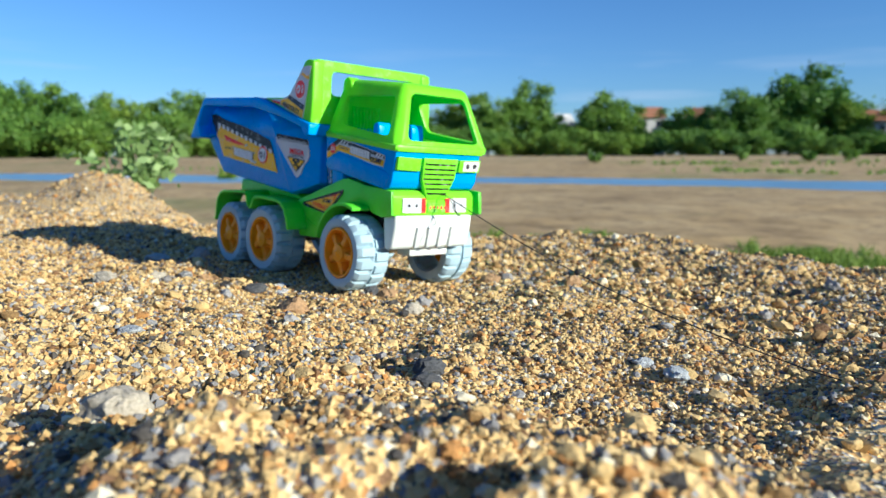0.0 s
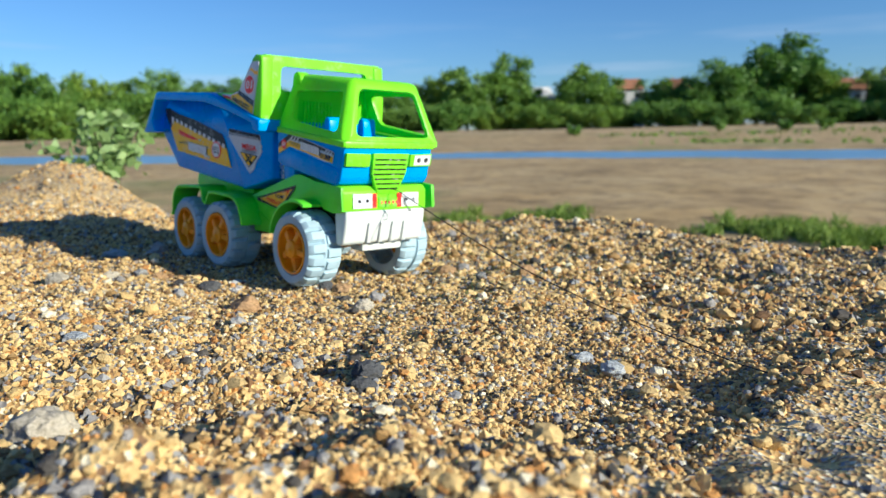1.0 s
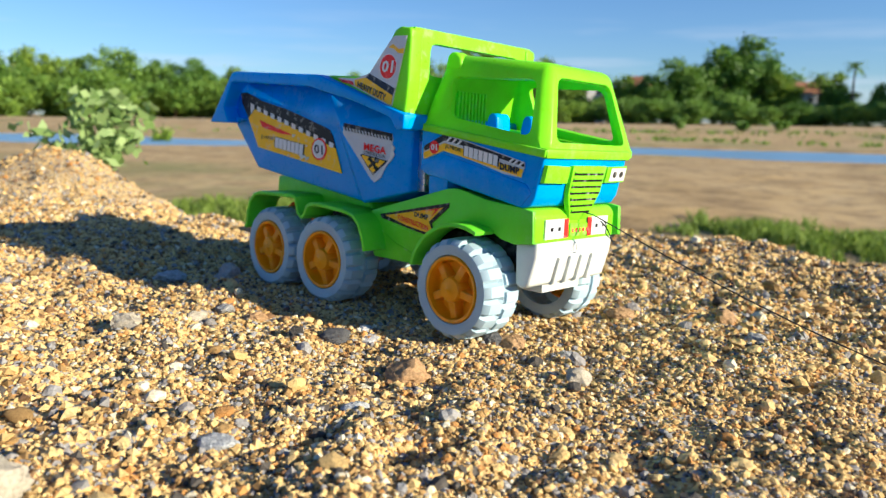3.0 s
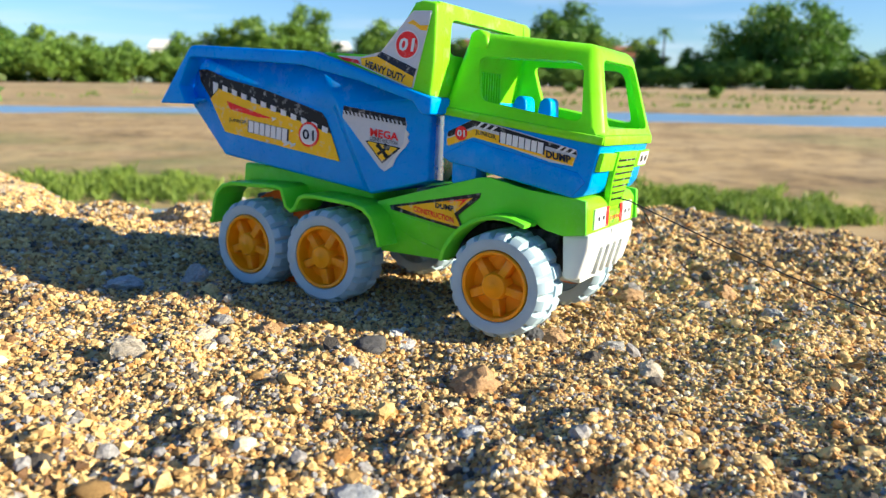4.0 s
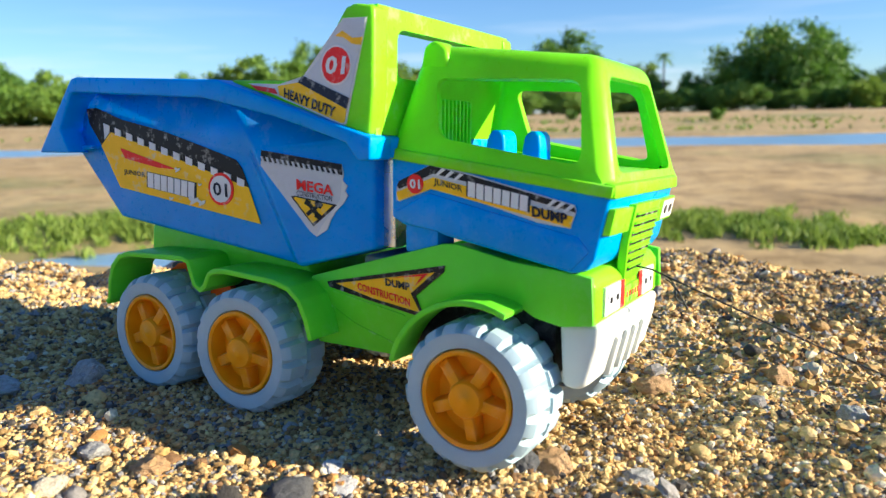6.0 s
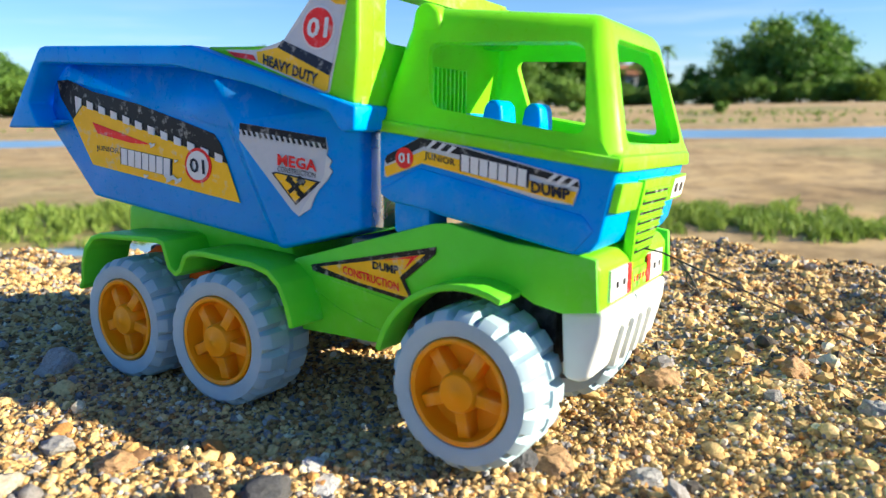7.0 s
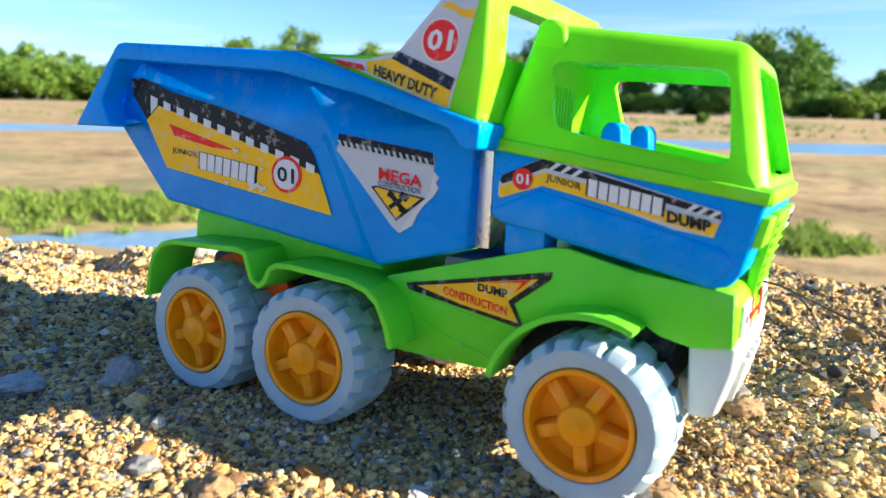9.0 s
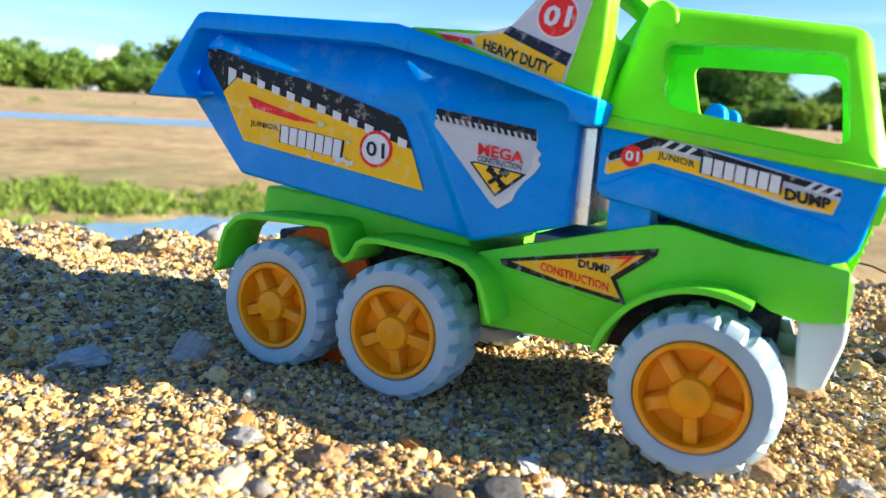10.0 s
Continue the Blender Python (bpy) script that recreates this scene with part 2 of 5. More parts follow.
def rounded(bm, offset=0.002, seg=2):
    bmesh.ops.bevel(bm, geom=list(bm.edges), offset=offset, segments=seg, profile=0.5, affect="EDGES", clamp_overlap=True)
    return bm


def prism(pts, y0, y1, bevel=0.0015, seg=2, shear=None):
    bm = add_prism(bmesh.new(), pts, y0, y1, shear)
    bmesh.ops.recalc_face_normals(bm, faces=bm.faces)
    return rounded(bm, bevel, seg) if bevel else bm


def box(x0, x1, y0, y1, z0, z1, bevel=0.001, seg=2):
    return prism([(x0, z0), (x1, z0), (x1, z1), (x0, z1)], y0, y1, bevel, seg)


def strip_outline(path, thick):
    """The outline of a bent strip of even thickness along a path in x and z."""
    p = [Vector(q) for q in path]
    nrm = []
    for i in range(len(p)):
        d = (p[min(i + 1, len(p) - 1)] - p[max(i - 1, 0)]).normalized()
        nrm.append(Vector((-d.y, d.x)))
    return [tuple(q) for q in p] + [tuple(q - nn * thick) for q, nn in reversed(list(zip(p, nrm)))]


def lathe(profile, n, change=None):
    """Rings about the y axis; profile rows are y, radius; change(ring, step) is added to the radius."""
    bm = bmesh.new()
    rings = []
    for k, (y, r) in enumerate(profile):
        rings.append([])
        for i in range(n):
            rr = r + (change(k, i) if change else 0.0)
            a = 2 * math.pi * i / n
            rings[-1].append(bm.verts.new((rr * math.cos(a), y, rr * math.sin(a))))
    for a, b in zip(rings, rings[1:]):
        for i in range(n):
            bm.faces.new((a[i], a[(i + 1) % n], b[(i + 1) % n], b[i]))
    return bm, rings


# ---- the ground ----
def lattice(ix, iy, seed):
    h = (ix * 374761393 + iy * 668265263 + seed * 974634777) & 0x7FFFFFFF
    h = ((h ^ (h >> 13)) * 1274126177) & 0x7FFFFFFF
    return ((h ^ (h >> 16)) & 0xFFFF) / 65535.0


def value_noise(x, y, size, seed):
    u, v = x / size, y / size
    ix, iy = np.floor(u).astype(np.int64), np.floor(v).astype(np.int64)
    fx, fy = u - ix, v - iy
    fx, fy = fx * fx * (3 - 2 * fx), fy * fy * (3 - 2 * fy)
    a, b = lattice(ix, iy, seed), lattice(ix + 1, iy, seed)
    c, d = lattice(ix, iy + 1, seed), lattice(ix + 1, iy + 1, seed)
    return (a + (b - a) * fx) * (1 - fy) + (c + (d - c) * fx) * fy - 0.5


def smooth_step(a, b, v):
    t = np.clip((v - a) / (b - a), 0, 1)
    return t * t * (3 - 2 * t)


def lump(x, y, cx, cy, rx, ry, turn=0.0):
    c, s = math.cos(turn), math.sin(turn)
    u, v = (x - cx) * c + (y - cy) * s, -(x - cx) * s + (y - cy) * c
    return np.exp(-((u / rx) ** 2 + (v / ry) ** 2))


BED = -1.02
FOOTMARKS = [(0.375, -0.172, 1.0), (0.530, -0.215, 0.8), (0.577, -0.203, 0.8), (0.485, -0.245, 0.7), (0.325, -0.235, 0.9), (0.300, -0.125, 0.45)]


def ground_height(x, y):
    x, y = np.asarray(x, float), np.asarray(y, float)
    plate = -0.0325 - 0.0065 * x - 0.0437 * np.clip(y, -0.35, 0.2) - 0.004 * np.clip(y - 0.2, 0, 1) + 0.028 * smooth_step(0.40, 0.54, x) * smooth_step(-0.06, -0.18, y)
    under = np.exp(-(((x - 0.1) / 0.20) ** 4 + ((y - 0.07) / 0.13) ** 4))
    calm = 1 - 0.75 * under
    out = np.maximum(np.abs(x - 0.1) / 0.9, np.abs(y - 0.2) / 0.65)
    fine = smooth_step(2.2, 1.0, out)
    calm = calm * smooth_step(5.0, 1.5, out)
    h = plate + calm * (0.018 * value_noise(x, y, 0.17, 3) + 0.011 * value_noise(x, y, 0.06, 5)) + fine * ((0.003 + 0.007 * calm) * value_noise(x, y, 0.024, 7) + 0.0026 * value_noise(x, y, 0.009, 9)) + (1 - fine) * 0.03 * value_noise(x, y, 1.3, 27)
    # sand heap and bank behind the tail, wheel rut beside the truck
    h = h + 0.085 * lump(x, y, -0.88, 0.16, 0.16, 0.15) - 0.045 * lump(x, y, -0.46, 0.32, 0.16, 0.13) + 0.060 * lump(x, y, -0.66, 0.23, 0.085, 0.075)
    h = h - 0.011 * lump(x, y, -0.33, 0.165, 0.26, 0.018, 0.12) + 0.010 * lump(x, y, -0.33, 0.20, 0.26, 0.02, 0.12)
    # trodden lumps and hollows in the foreground
    for cx, cy, size in FOOTMARKS:
        h = h - 0.026 * size * lump(x, y, cx, cy, 0.026 * size, 0.034 * size, -0.5) + 0.026 * size * lump(x, y, cx + 0.038 * size, cy + 0.010 * size, 0.013 * size, 0.050 * size, -0.5)
        h = h + 0.010 * size * lump(x, y, cx - 0.045 * size, cy - 0.012 * size, 0.020 * size, 0.040 * size, -0.4)
    crest = 0.46 + 0.10 * np.tanh((x - 0.15) / 0.2) - 0.26 * smooth_step(-0.15, -0.60, x) + 0.12 * value_noise(x, y, 0.22, 21) + 0.05 * value_noise(x, y, 0.08, 23)
    fall = smooth_step(0.0, 1.15, y - crest)
    h = h + 0.010 * lump(0 * x, y - crest, 0, 0, 1, 0.05) * (0.5 + value_noise(x, y, 0.09, 25))
    r = np.hypot(x, y)
    low = BED + 0.10 * value_noise(x, y, 2.1, 11) * smooth_step(2, 5, r) + 0.10 * value_noise(x, y, 7.0, 13) * smooth_step(4, 9, r) + 0.05 * value_noise(x, y, 0.6, 15)
    low = low - 0.16 * lump(x, y, -5.2, 4.0, 2.2, 0.8, 0.55) - 0.16 * lump(x, y, -4.7, 5.9, 1.6, 0.7, 0.6)
    # the far bank
    along = y * 0.88 - x * 0.47
    bank = along + 5.0 * value_noise(x, y, 17.0, 31) + 1.6 * value_noise(x, y, 5.0, 33)
    chan = smooth_step(24.5, 29.0, bank) * smooth_step(38.0, 33.5, bank)
    near_river = smooth_step(17, 21, along) * smooth_step(47, 43, along)
    low = low * (1 - near_river) + (BED + 0.05 * value_noise(x, y, 4.0, 35) - 0.34 * chan) * near_river
    low = low + 0.75 * smooth_step(44, 75, along)
    return h * (1 - fall) + low * fall


def graded(lo, hi, step, reach, grow):
    mid = list(np.arange(lo, hi, step))
    up, d = [mid[-1]], step
    while up[-1] < reach:
        d *= grow
        up.append(up[-1] + d)
    down, d = [mid[0]], step
    while down[-1] > -reach:
        d *= grow
        down.append(down[-1] - d)
    return np.array(down[:0:-1] + mid + up[1:])


gx, gy = graded(-0.55, 0.72, 0.0042, 2600, 1.085), graded(-0.33, 0.66, 0.0042, 2600, 1.085)
XX, YY = np.meshgrid(gx, gy)
ZZ = ground_height(XX, YY)
nx, ny = len(gx), len(gy)
co = np.stack([XX, YY, ZZ], -1).reshape(-1, 3)
idx = np.arange(nx * ny).reshape(ny, nx)
quads = np.stack([idx[:-1, :-1], idx[:-1, 1:], idx[1:, 1:], idx[1:, :-1]], -1).reshape(-1, 4)


def big_mesh(name, co, faces, mat, smooth=True):
    me = bpy.data.meshes.new(name)
    k = faces.shape[1]
    me.vertices.add(len(co))
    me.vertices.foreach_set("co", np.ascontiguousarray(co, np.float32).ravel())
    me.loops.add(faces.size)
    me.loops.foreach_set("vertex_index", np.ascontiguousarray(faces, np.int32).ravel())
    me.polygons.add(len(faces))
    me.polygons.foreach_set("loop_start", np.arange(0, faces.size, k, dtype=np.int32))
    me.polygons.foreach_set("use_smooth", np.full(len(faces), smooth))
    me.materials.append(mat)
    me.update(calc_edges=True)
    return me


ground = tagged(new("ground", big_mesh("ground", co, quads, SAND)), "coarse gravelly river sand falling to a dry river bed", "ground", kind="structure")


def river(name, d0, d1, half, label, z, wob):
    """A winding sheet of water across the view, between two distances along the outlook."""
    bm = bmesh.new()
    ax, ay = -0.47, 0.883
    bx, by = 0.883, 0.47
    rows_ = []
    for i in range(61):
        s = -half + 2 * half * i / 60
        e0, e1 = d0 + wob * math.sin(s * 0.11) + 0.4 * wob * math.sin(s * 0.37 + 1), d1 + wob * math.sin(s * 0.09 + 2) + 0.4 * wob * math.sin(s * 0.3)
        rows_.append([bm.verts.new((ax * e + bx * s, ay * e + by * s, z)) for e in (e0, e1)])
    for a, b in zip(rows_, rows_[1:]):
        bm.faces.new((a[0], b[0], b[1], a[1]))
    return tagged(new(name, finish(name, bm, WATER)), label, "water", kind="structure")


river("water_river", 21.5, 42.5, 160, "calm blue strip of shallow river water", BED - 0.13, 0.2)


def pool(cx, cy, rx, ry, turn, z):
    bm = bmesh.new()
    ring = []
    for i in range(40):
        a = 2 * math.pi * i / 40
        k = 1 + 0.18 * math.sin(3 * a + cx) + 0.10 * math.sin(5 * a)
        u, v = rx * k * math.cos(a), ry * k * math.sin(a)
        ring.append(bm.verts.new((cx + u * math.cos(turn) - v * math.sin(turn), cy + u * math.sin(turn) + v * math.cos(turn), z)))
    bm.faces.new(ring)
    return tagged(new("water_pool", finish("water_pool", bm, WATER)), "still puddle of blue water on the river bed", "water", kind="structure")


pool(-5.2, 4.0, 2.5, 1.0, 0.55, BED - 0.075)
pool(-4.7, 5.9, 1.9, 0.9, 0.6, BED - 0.083)

# ---- the toy truck ----
# its own frame: rear axle end at 0, x ahead, wheels' outer faces at y 0 and 0.147
YC = 0.0735
YF = 0.0685  # middle of the narrower cab and bumper
TILT = Matrix.Rotation(radians(0.37), 4, "Y") @ Matrix.Rotation(radians(-2.5), 4, "X")
BASE = Vector((0.10, YC, -0.0325))
truck = tagged(new("toy_dump_truck"), "blue and lime green plastic toy dump truck with orange wheels", "toy truck")
truck.matrix_world = TILT @ Matrix.Translation(BASE)
truck["base"] = BASE


def both(v, mid=YC):
    return (v[0], 2 * mid - v[1], v[2])


# chassis: side plates with the front arch, deck, nose
def arc(cx, cz, r, a0, a1, k):
    return [(cx + r * math.cos(radians(a0 + (a1 - a0) * i / k)), cz + r * math.sin(radians(a0 + (a1 - a0) * i / k))) for i in range(k + 1)]


side = [(0.098, 0.030), (0.104, 0.006), (0.157, 0.0065)] + arc(0.200, 0.000, 0.0405, 166, 68, 10) + [(0.222, 0.034), (0.2335, 0.0318), (0.2475, 0.0340), (0.2462, 0.0535),
        (0.2400, 0.0545), (0.210, 0.0570), (0.184, 0.0622), (0.176, 0.0615), (0.150, 0.0540), (0.125, 0.0468), (0.100, 0.0395)]
part("side_plate", prism(side, 2 * YC - 0.0265, 2 * YC - 0.0230, 0.0008, 2), GREEN, truck)
chassis = part("side_plate", prism(side, 0.0230, 0.0265, 0.0008, 2), GREEN, truck, "green plastic chassis side")
nose = [(0.2335, 0.0318), (0.2475, 0.0335), (0.2475, 0.0500), (0.2440, 0.0542), (0.210, 0.0567), (0.205, 0.0530), (0.2335, 0.0480)]
part("nose", prism(nose, 0.0236, 2 * YF - 0.0236, 0.0018, 3), LIME, truck, "bright lime front of the chassis")
deck_top = [(0.100, 0.0370), (0.150, 0.0520), (0.176, 0.0595), (0.184, 0.0600), (0.210, 0.0550), (0.208, 0.0520), (0.182, 0.0565), (0.150, 0.0490), (0.100, 0.0340)]
part("deck", prism(deck_top, 0.0262, 2 * YC - 0.0262, 0.0006, 1), GREEN, truck)
part("rear_frame", prism([(-0.0335, 0.0380), (0.094, 0.0340), (0.0885, 0.0530), (-0.0315, 0.0560)], 0.0295, 2 * YC - 0.0295, 0.0022, 3), GREEN, truck)
# shade below the chassis is put into this box's near-black colour
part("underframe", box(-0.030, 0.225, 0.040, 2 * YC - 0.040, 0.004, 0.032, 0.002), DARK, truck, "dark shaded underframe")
# recessed lines pressed into the side plate
for line in ([(0.1036, 0.0302), (0.1274, 0.0185), (0.1577, 0.0102)], [(0.1139, 0.0332), (0.1568, 0.0263)]):
    for a, b in zip(line, line[1:]):
        d = (Vector(b) - Vector(a)).normalized() * 0.00045
        part("moulding_line", prism([(a[0] - d.y, a[1] + d.x), (b[0] - d.y, b[1] + d.x), (b[0] + d.y, b[1] - d.x), (a[0] + d.y, a[1] - d.x)], 0.0225, 0.0240, 0), GREEN, chassis)

# mudguards: a double arch over the rear wheels, a quarter arch over the front ones
rear_arch = [(-0.0425, 0.0130), (-0.0400, 0.0150), (-0.0385, 0.0260), (-0.0350, 0.0350), (-0.0280, 0.0415), (-0.0190, 0.0440), (0.0260, 0.0455), (0.0320, 0.0440), (0.0345, 0.0380), (0.0368, 0.0318),
             (0.0400, 0.0300), (0.0425, 0.0318), (0.0460, 0.0385), (0.0510, 0.0412), (0.0600, 0.0418), (0.0930, 0.0400), (0.1030, 0.0375), (0.1100, 0.0320), (0.1145, 0.0230), (0.1175, 0.0130)]
front_arch = arc(0.200, 0.0000, 0.0420, 166, 66, 14)
for flip in (False, True):
    for name, path, y0, y1, th in (("rear_mudguard", rear_arch, 0.0030, 0.0300, 0.0030), ("front_mudguard", front_arch, 0.0060, 0.0240, 0.0028)):
        a, b = (y0, y1) if not flip else (2 * YC - y1, 2 * YC - y0)
        part(name, prism(strip_outline(path, th), a, b, 0.0007, 2), GREEN, truck, "green plastic mudguard")
# bumper with four ribs
bumper = part("bumper", prism([(0.2318, 0.0325), (0.2490, 0.0340), (0.2485, 0.0250), (0.2440, 0.0072), (0.2400, 0.0050), (0.2335, 0.0060)], 0.0262, 2 * YF - 0.0262, 0.0030, 4), WHITE, truck, "white plastic bumper")
for k in range(4):
    y = 0.0510 + k * 0.0125
    part("rib", prism([(0.2490, 0.0245), (0.2502, 0.0235), (0.2462, 0.0065), (0.2430, 0.0062), (0.2470, 0.0230)], y - 0.0022, y + 0.0022, 0.0009, 2), WHITE, bumper)
part("bumper_bracket", box(0.218, 0.236, 0.052, 2 * YC - 0.052, -0.002, 0.012, 0.002), WHITE, truck)


# wheels
def tyre_mesh():
    prof = [(0.0030, 0.0214), (0.0006, 0.0222), (0.0000, 0.0240), (0.0001, 0.0285), (0.0012, 0.0302), (0.0035, 0.0319), (0.0120, 0.0325), (0.0140, 0.0325), (0.0146, 0.0307), (0.0166, 0.0307), (0.0172, 0.0325),
            (0.0280, 0.0324), (0.0305, 0.0310), (0.0318, 0.0290), (0.0318, 0.0220), (0.0290, 0.0214)]

    def lugs(k, i):
        if 4 <= k <= 6 and i % 5 == 0:
            return -0.0030 if k > 4 else -0.0020
        if 10 <= k <= 12 and (i + 2) % 5 == 0:
            return -0.0030
        return 0.0
    bm, _ = lathe(prof, 90, lugs)
    return finish("tyre", bm, TYRE, 28)


def rim_mesh():
    bm, rings = lathe([(0.0030, 0.0216), (0.0004, 0.0213), (0.0000, 0.0206), (0.0004, 0.0192), (0.0070, 0.0184), (0.0086, 0.0174), (0.0086, 0.0050)], 60)
    bm.faces.new(rings[-1])
    return finish("wheel", bm, ORANGE)


def hub_mesh():
    bm, rings = lathe([(0.0090, 0.0090), (0.0006, 0.0080), (-0.0004, 0.0072), (-0.0006, 0.0030), (-0.0012, 0.0022), (-0.0014, 0.0010)], 40)
    bm.faces.new(rings[-1])
    return finish("hub_cap", bm, ORANGE)


def spoke_mesh():
    bm = bmesh.new()
    v = [bm.verts.new(c) for c in ((0.007, 0.0012, -0.0024), (0.007, 0.0012, 0.0024), (0.0188, 0.0030, 0.0026), (0.0188, 0.0030, -0.0026),
                                   (0.006, 0.0090, -0.0036), (0.006, 0.0090, 0.0036), (0.0184, 0.0090, 0.0036), (0.0184, 0.0090, -0.0036))]
    for q in ((0, 1, 2, 3), (4, 7, 6, 5), (0, 4, 5, 1), (1, 5, 6, 2), (2, 6, 7, 3), (3, 7, 4, 0)):
        bm.faces.new([v[k] for k in q])
    return finish("spoke", rounded(bm, 0.0006, 2), ORANGE)


TY, RI, HU, SP = tyre_mesh(), rim_mesh(), hub_mesh(), spoke_mesh()
for x, y, turn in ((0.0, 0.0, 0), (0.0705, 0.0, 3), (0.2, 0.0035, 0), (0.0, 2 * YC, 180), (0.0705, 2 * YC, 180), (0.2, 0.132, 180)):
    wheel = part("wheel", RI, ORANGE, truck, "orange plastic wheel with a pale grey tyre")
    spin = -88 + (4 if x > 0.1 else 0) + (5 if 0 < x < 0.1 else 0)
    wheel.matrix_basis = Matrix.Translation((x, y, 0)) @ pose(0, 0, 0, 0, 0, turn) @ pose(0, 0, 0, 0, -spin, 0)
    for name, me, label in (("tyre", TY, "pale grey ribbed tyre"), ("hub_cap", HU, "")):
        o = new(name, me)
        o.parent = wheel
        tagged(o, label)
    for k in range(5):
        o = new("spoke", SP)
        o.parent = wheel
        o.matrix_basis = pose(0, 0, 0, 0, 72 * k, 0)
for x in (0.0, 0.0705, 0.2):
    bm, rings = lathe([(0.02, 0.003), (0.100, 0.003)], 12)
    me = finish("axle", bm, CHROME)
    part("axle", me, CHROME, truck).location = (x, 0, 0)
bm, rings = lathe([(0.0264, 0.010), (0.0262, 0.0352), (0.0268, 0.0362), (0.0304, 0.0362), (0.0310, 0.0352), (0.0310, 0.010)], 60, lambda k, i: 0.0006 if i % 2 and k in (2, 3) else 0)
part("drive_disc", finish("drive_disc", bm, RED_ORANGE), RED_ORANGE, truck, "red orange friction disc").location = (0.009, 0, 0.0015)

# tipper body
def bed_y(x, z):
    return 0.0101 + 0.094 * x


def mega_y(x, z):
    return -0.00504 + 0.1825 * x + 0.0317 * z


def on(fn, x, z, dy=0.0):
    return (x, fn(x, z) + dy, z)


bm = bmesh.new()
A, B = on(bed_y, -0.0600, 0.0990), on(bed_y, -0.0290, 0.0628)
C2, F2, K = on(bed_y, 0.0945, 0.0452), on(bed_y, 0.0670, 0.0985), on(bed_y, -0.0530, 0.1240)
C, D, E, F = on(mega_y, 0.0993, 0.0447), on(mega_y, 0.1400, 0.0560), on(mega_y, 0.1400, 0.1080), on(mega_y, 0.0735, 0.1016)
H, G = (-0.0470, 0.0090, 0.1335), (0.0540, 0.0140, 0.1295)
corners = dict(A=A, B=B, C2=C2, F2=F2, K=K, C=C, D=D, E=E, F=F, H=H, G=G)
vr = {k: bm.verts.new(v) for k, v in corners.items()}
vl = {k: bm.verts.new(both(v)) for k, v in corners.items()}
for v in (vr, vl):
    for names in ("A B C2 F2 K", "F2 C2 C F", "F C D E", "K F2 F G H", "F E G"):
        bm.faces.new([v[k] for k in names.split()])
for a, b in (("A", "B"), ("B", "C2"), ("C2", "C"), ("C", "D"), ("D", "E")):
    bm.faces.new((vr[a], vr[b], vl[b], vl[a]))
bmesh.ops.recalc_face_normals(bm, faces=bm.faces)
bmesh.ops.bevel(bm, geom=[e for e in bm.edges if len(e.link_faces) == 2], offset=0.0020, segments=3, profile=0.5, affect="EDGES", clamp_overlap=True)
tub = part("tipper_body", bm, BLUE, truck, "blue plastic tipper body")
sol = tub.modifiers.new("thickness", "SOLIDIFY")
sol.thickness, sol.offset = 0.0022, -1
LIP = [((-0.0795, 0.0985), (-0.0520, 0.0987)), ((-0.0695, 0.1110), (-0.0590, 0.1116)), ((-0.0485, 0.1370), (-0.0490, 0.1285)), ((-0.0460, 0.1393), (-0.0470, 0.1312)), ((-0.0420, 0.1400), (-0.0440, 0.1318)),
       ((0.0640, 0.1353), (0.0535, 0.1268)), ((0.1040, 0.1232), (0.1000, 0.1172)), ((0.1400, 0.1122), (0.1400, 0.1058)), ((0.1535, 0.1082), (0.1450, 0.0995)), ((0.1530, 0.0985), (0.1475, 0.0978))]


def lip_mesh(flip):
    """The rim: a band between an upper and a lower line, standing out from the wall."""
    bm = bmesh.new()
    rows_ = []
    for (tx, tz), (lx, lz) in LIP:
        row = []
        for (x, z), d in (((tx, tz), 0), ((lx, lz), 0), ((lx, lz), 0.016), ((tx, tz), 0.016)):
            p = (x, -0.0065 + 0.045 * (x + 0.04) + d, z)
            row.append(bm.verts.new(both(p) if flip else p))
        rows_.append(row)
    for a, b in zip(rows_, rows_[1:]):
        for k in range(4):
            bm.faces.new((a[k], a[(k + 1) % 4], b[(k + 1) % 4], b[k]))
    bm.faces.new(rows_[0])
    bm.faces.new(rows_[-1][::-1])
    bmesh.ops.recalc_face_normals(bm, faces=bm.faces)
    longs = [e for e in bm.edges if len(e.link_faces) == 2 and e.calc_face_angle(0) > 0.6]
    bmesh.ops.bevel(bm, geom=longs, offset=0.0012, segments=3, profile=0.5, affect="EDGES", clamp_overlap=True)
    return bm


for flip in (False, True):
    part("rim_flange", lip_mesh(flip), BLUE, truck, "thick blue rim of the tipper body")
part("front_flange", prism([(0.1390, 0.0990), (0.1528, 0.0988), (0.1534, 0.1078), (0.1390, 0.1120)], 0.0110, 2 * YC - 0.0110, 0.0012, 2), BLUE, truck)
part("spout", prism([(-0.0790, 0.0988), (-0.0600, 0.0988), (-0.0440, 0.1010), (-0.0440, 0.1030), (-0.0760, 0.1030)], 0.002, 2 * YC - 0.002, 0.0008, 2), BLUE, truck)
part("battery_plate", box(0.1425, 0.1445, 0.034, 2 * YC - 0.034, 0.056, 0.0985, 0.0003, 1), CHROME, truck, "dull metal plate between cab and body")
part("battery_plate", box(0.1385, 0.1465, 0.030, 0.0325, 0.0565, 0.0980, 0.0003, 1), CHROME, truck, "dull metal plate between cab and body")
part("hinge_block", box(0.118, 0.156, 0.042, 2 * YC - 0.042, 0.036, 0.0490, 0.002), WHITE, truck, "pale plastic hinge block")
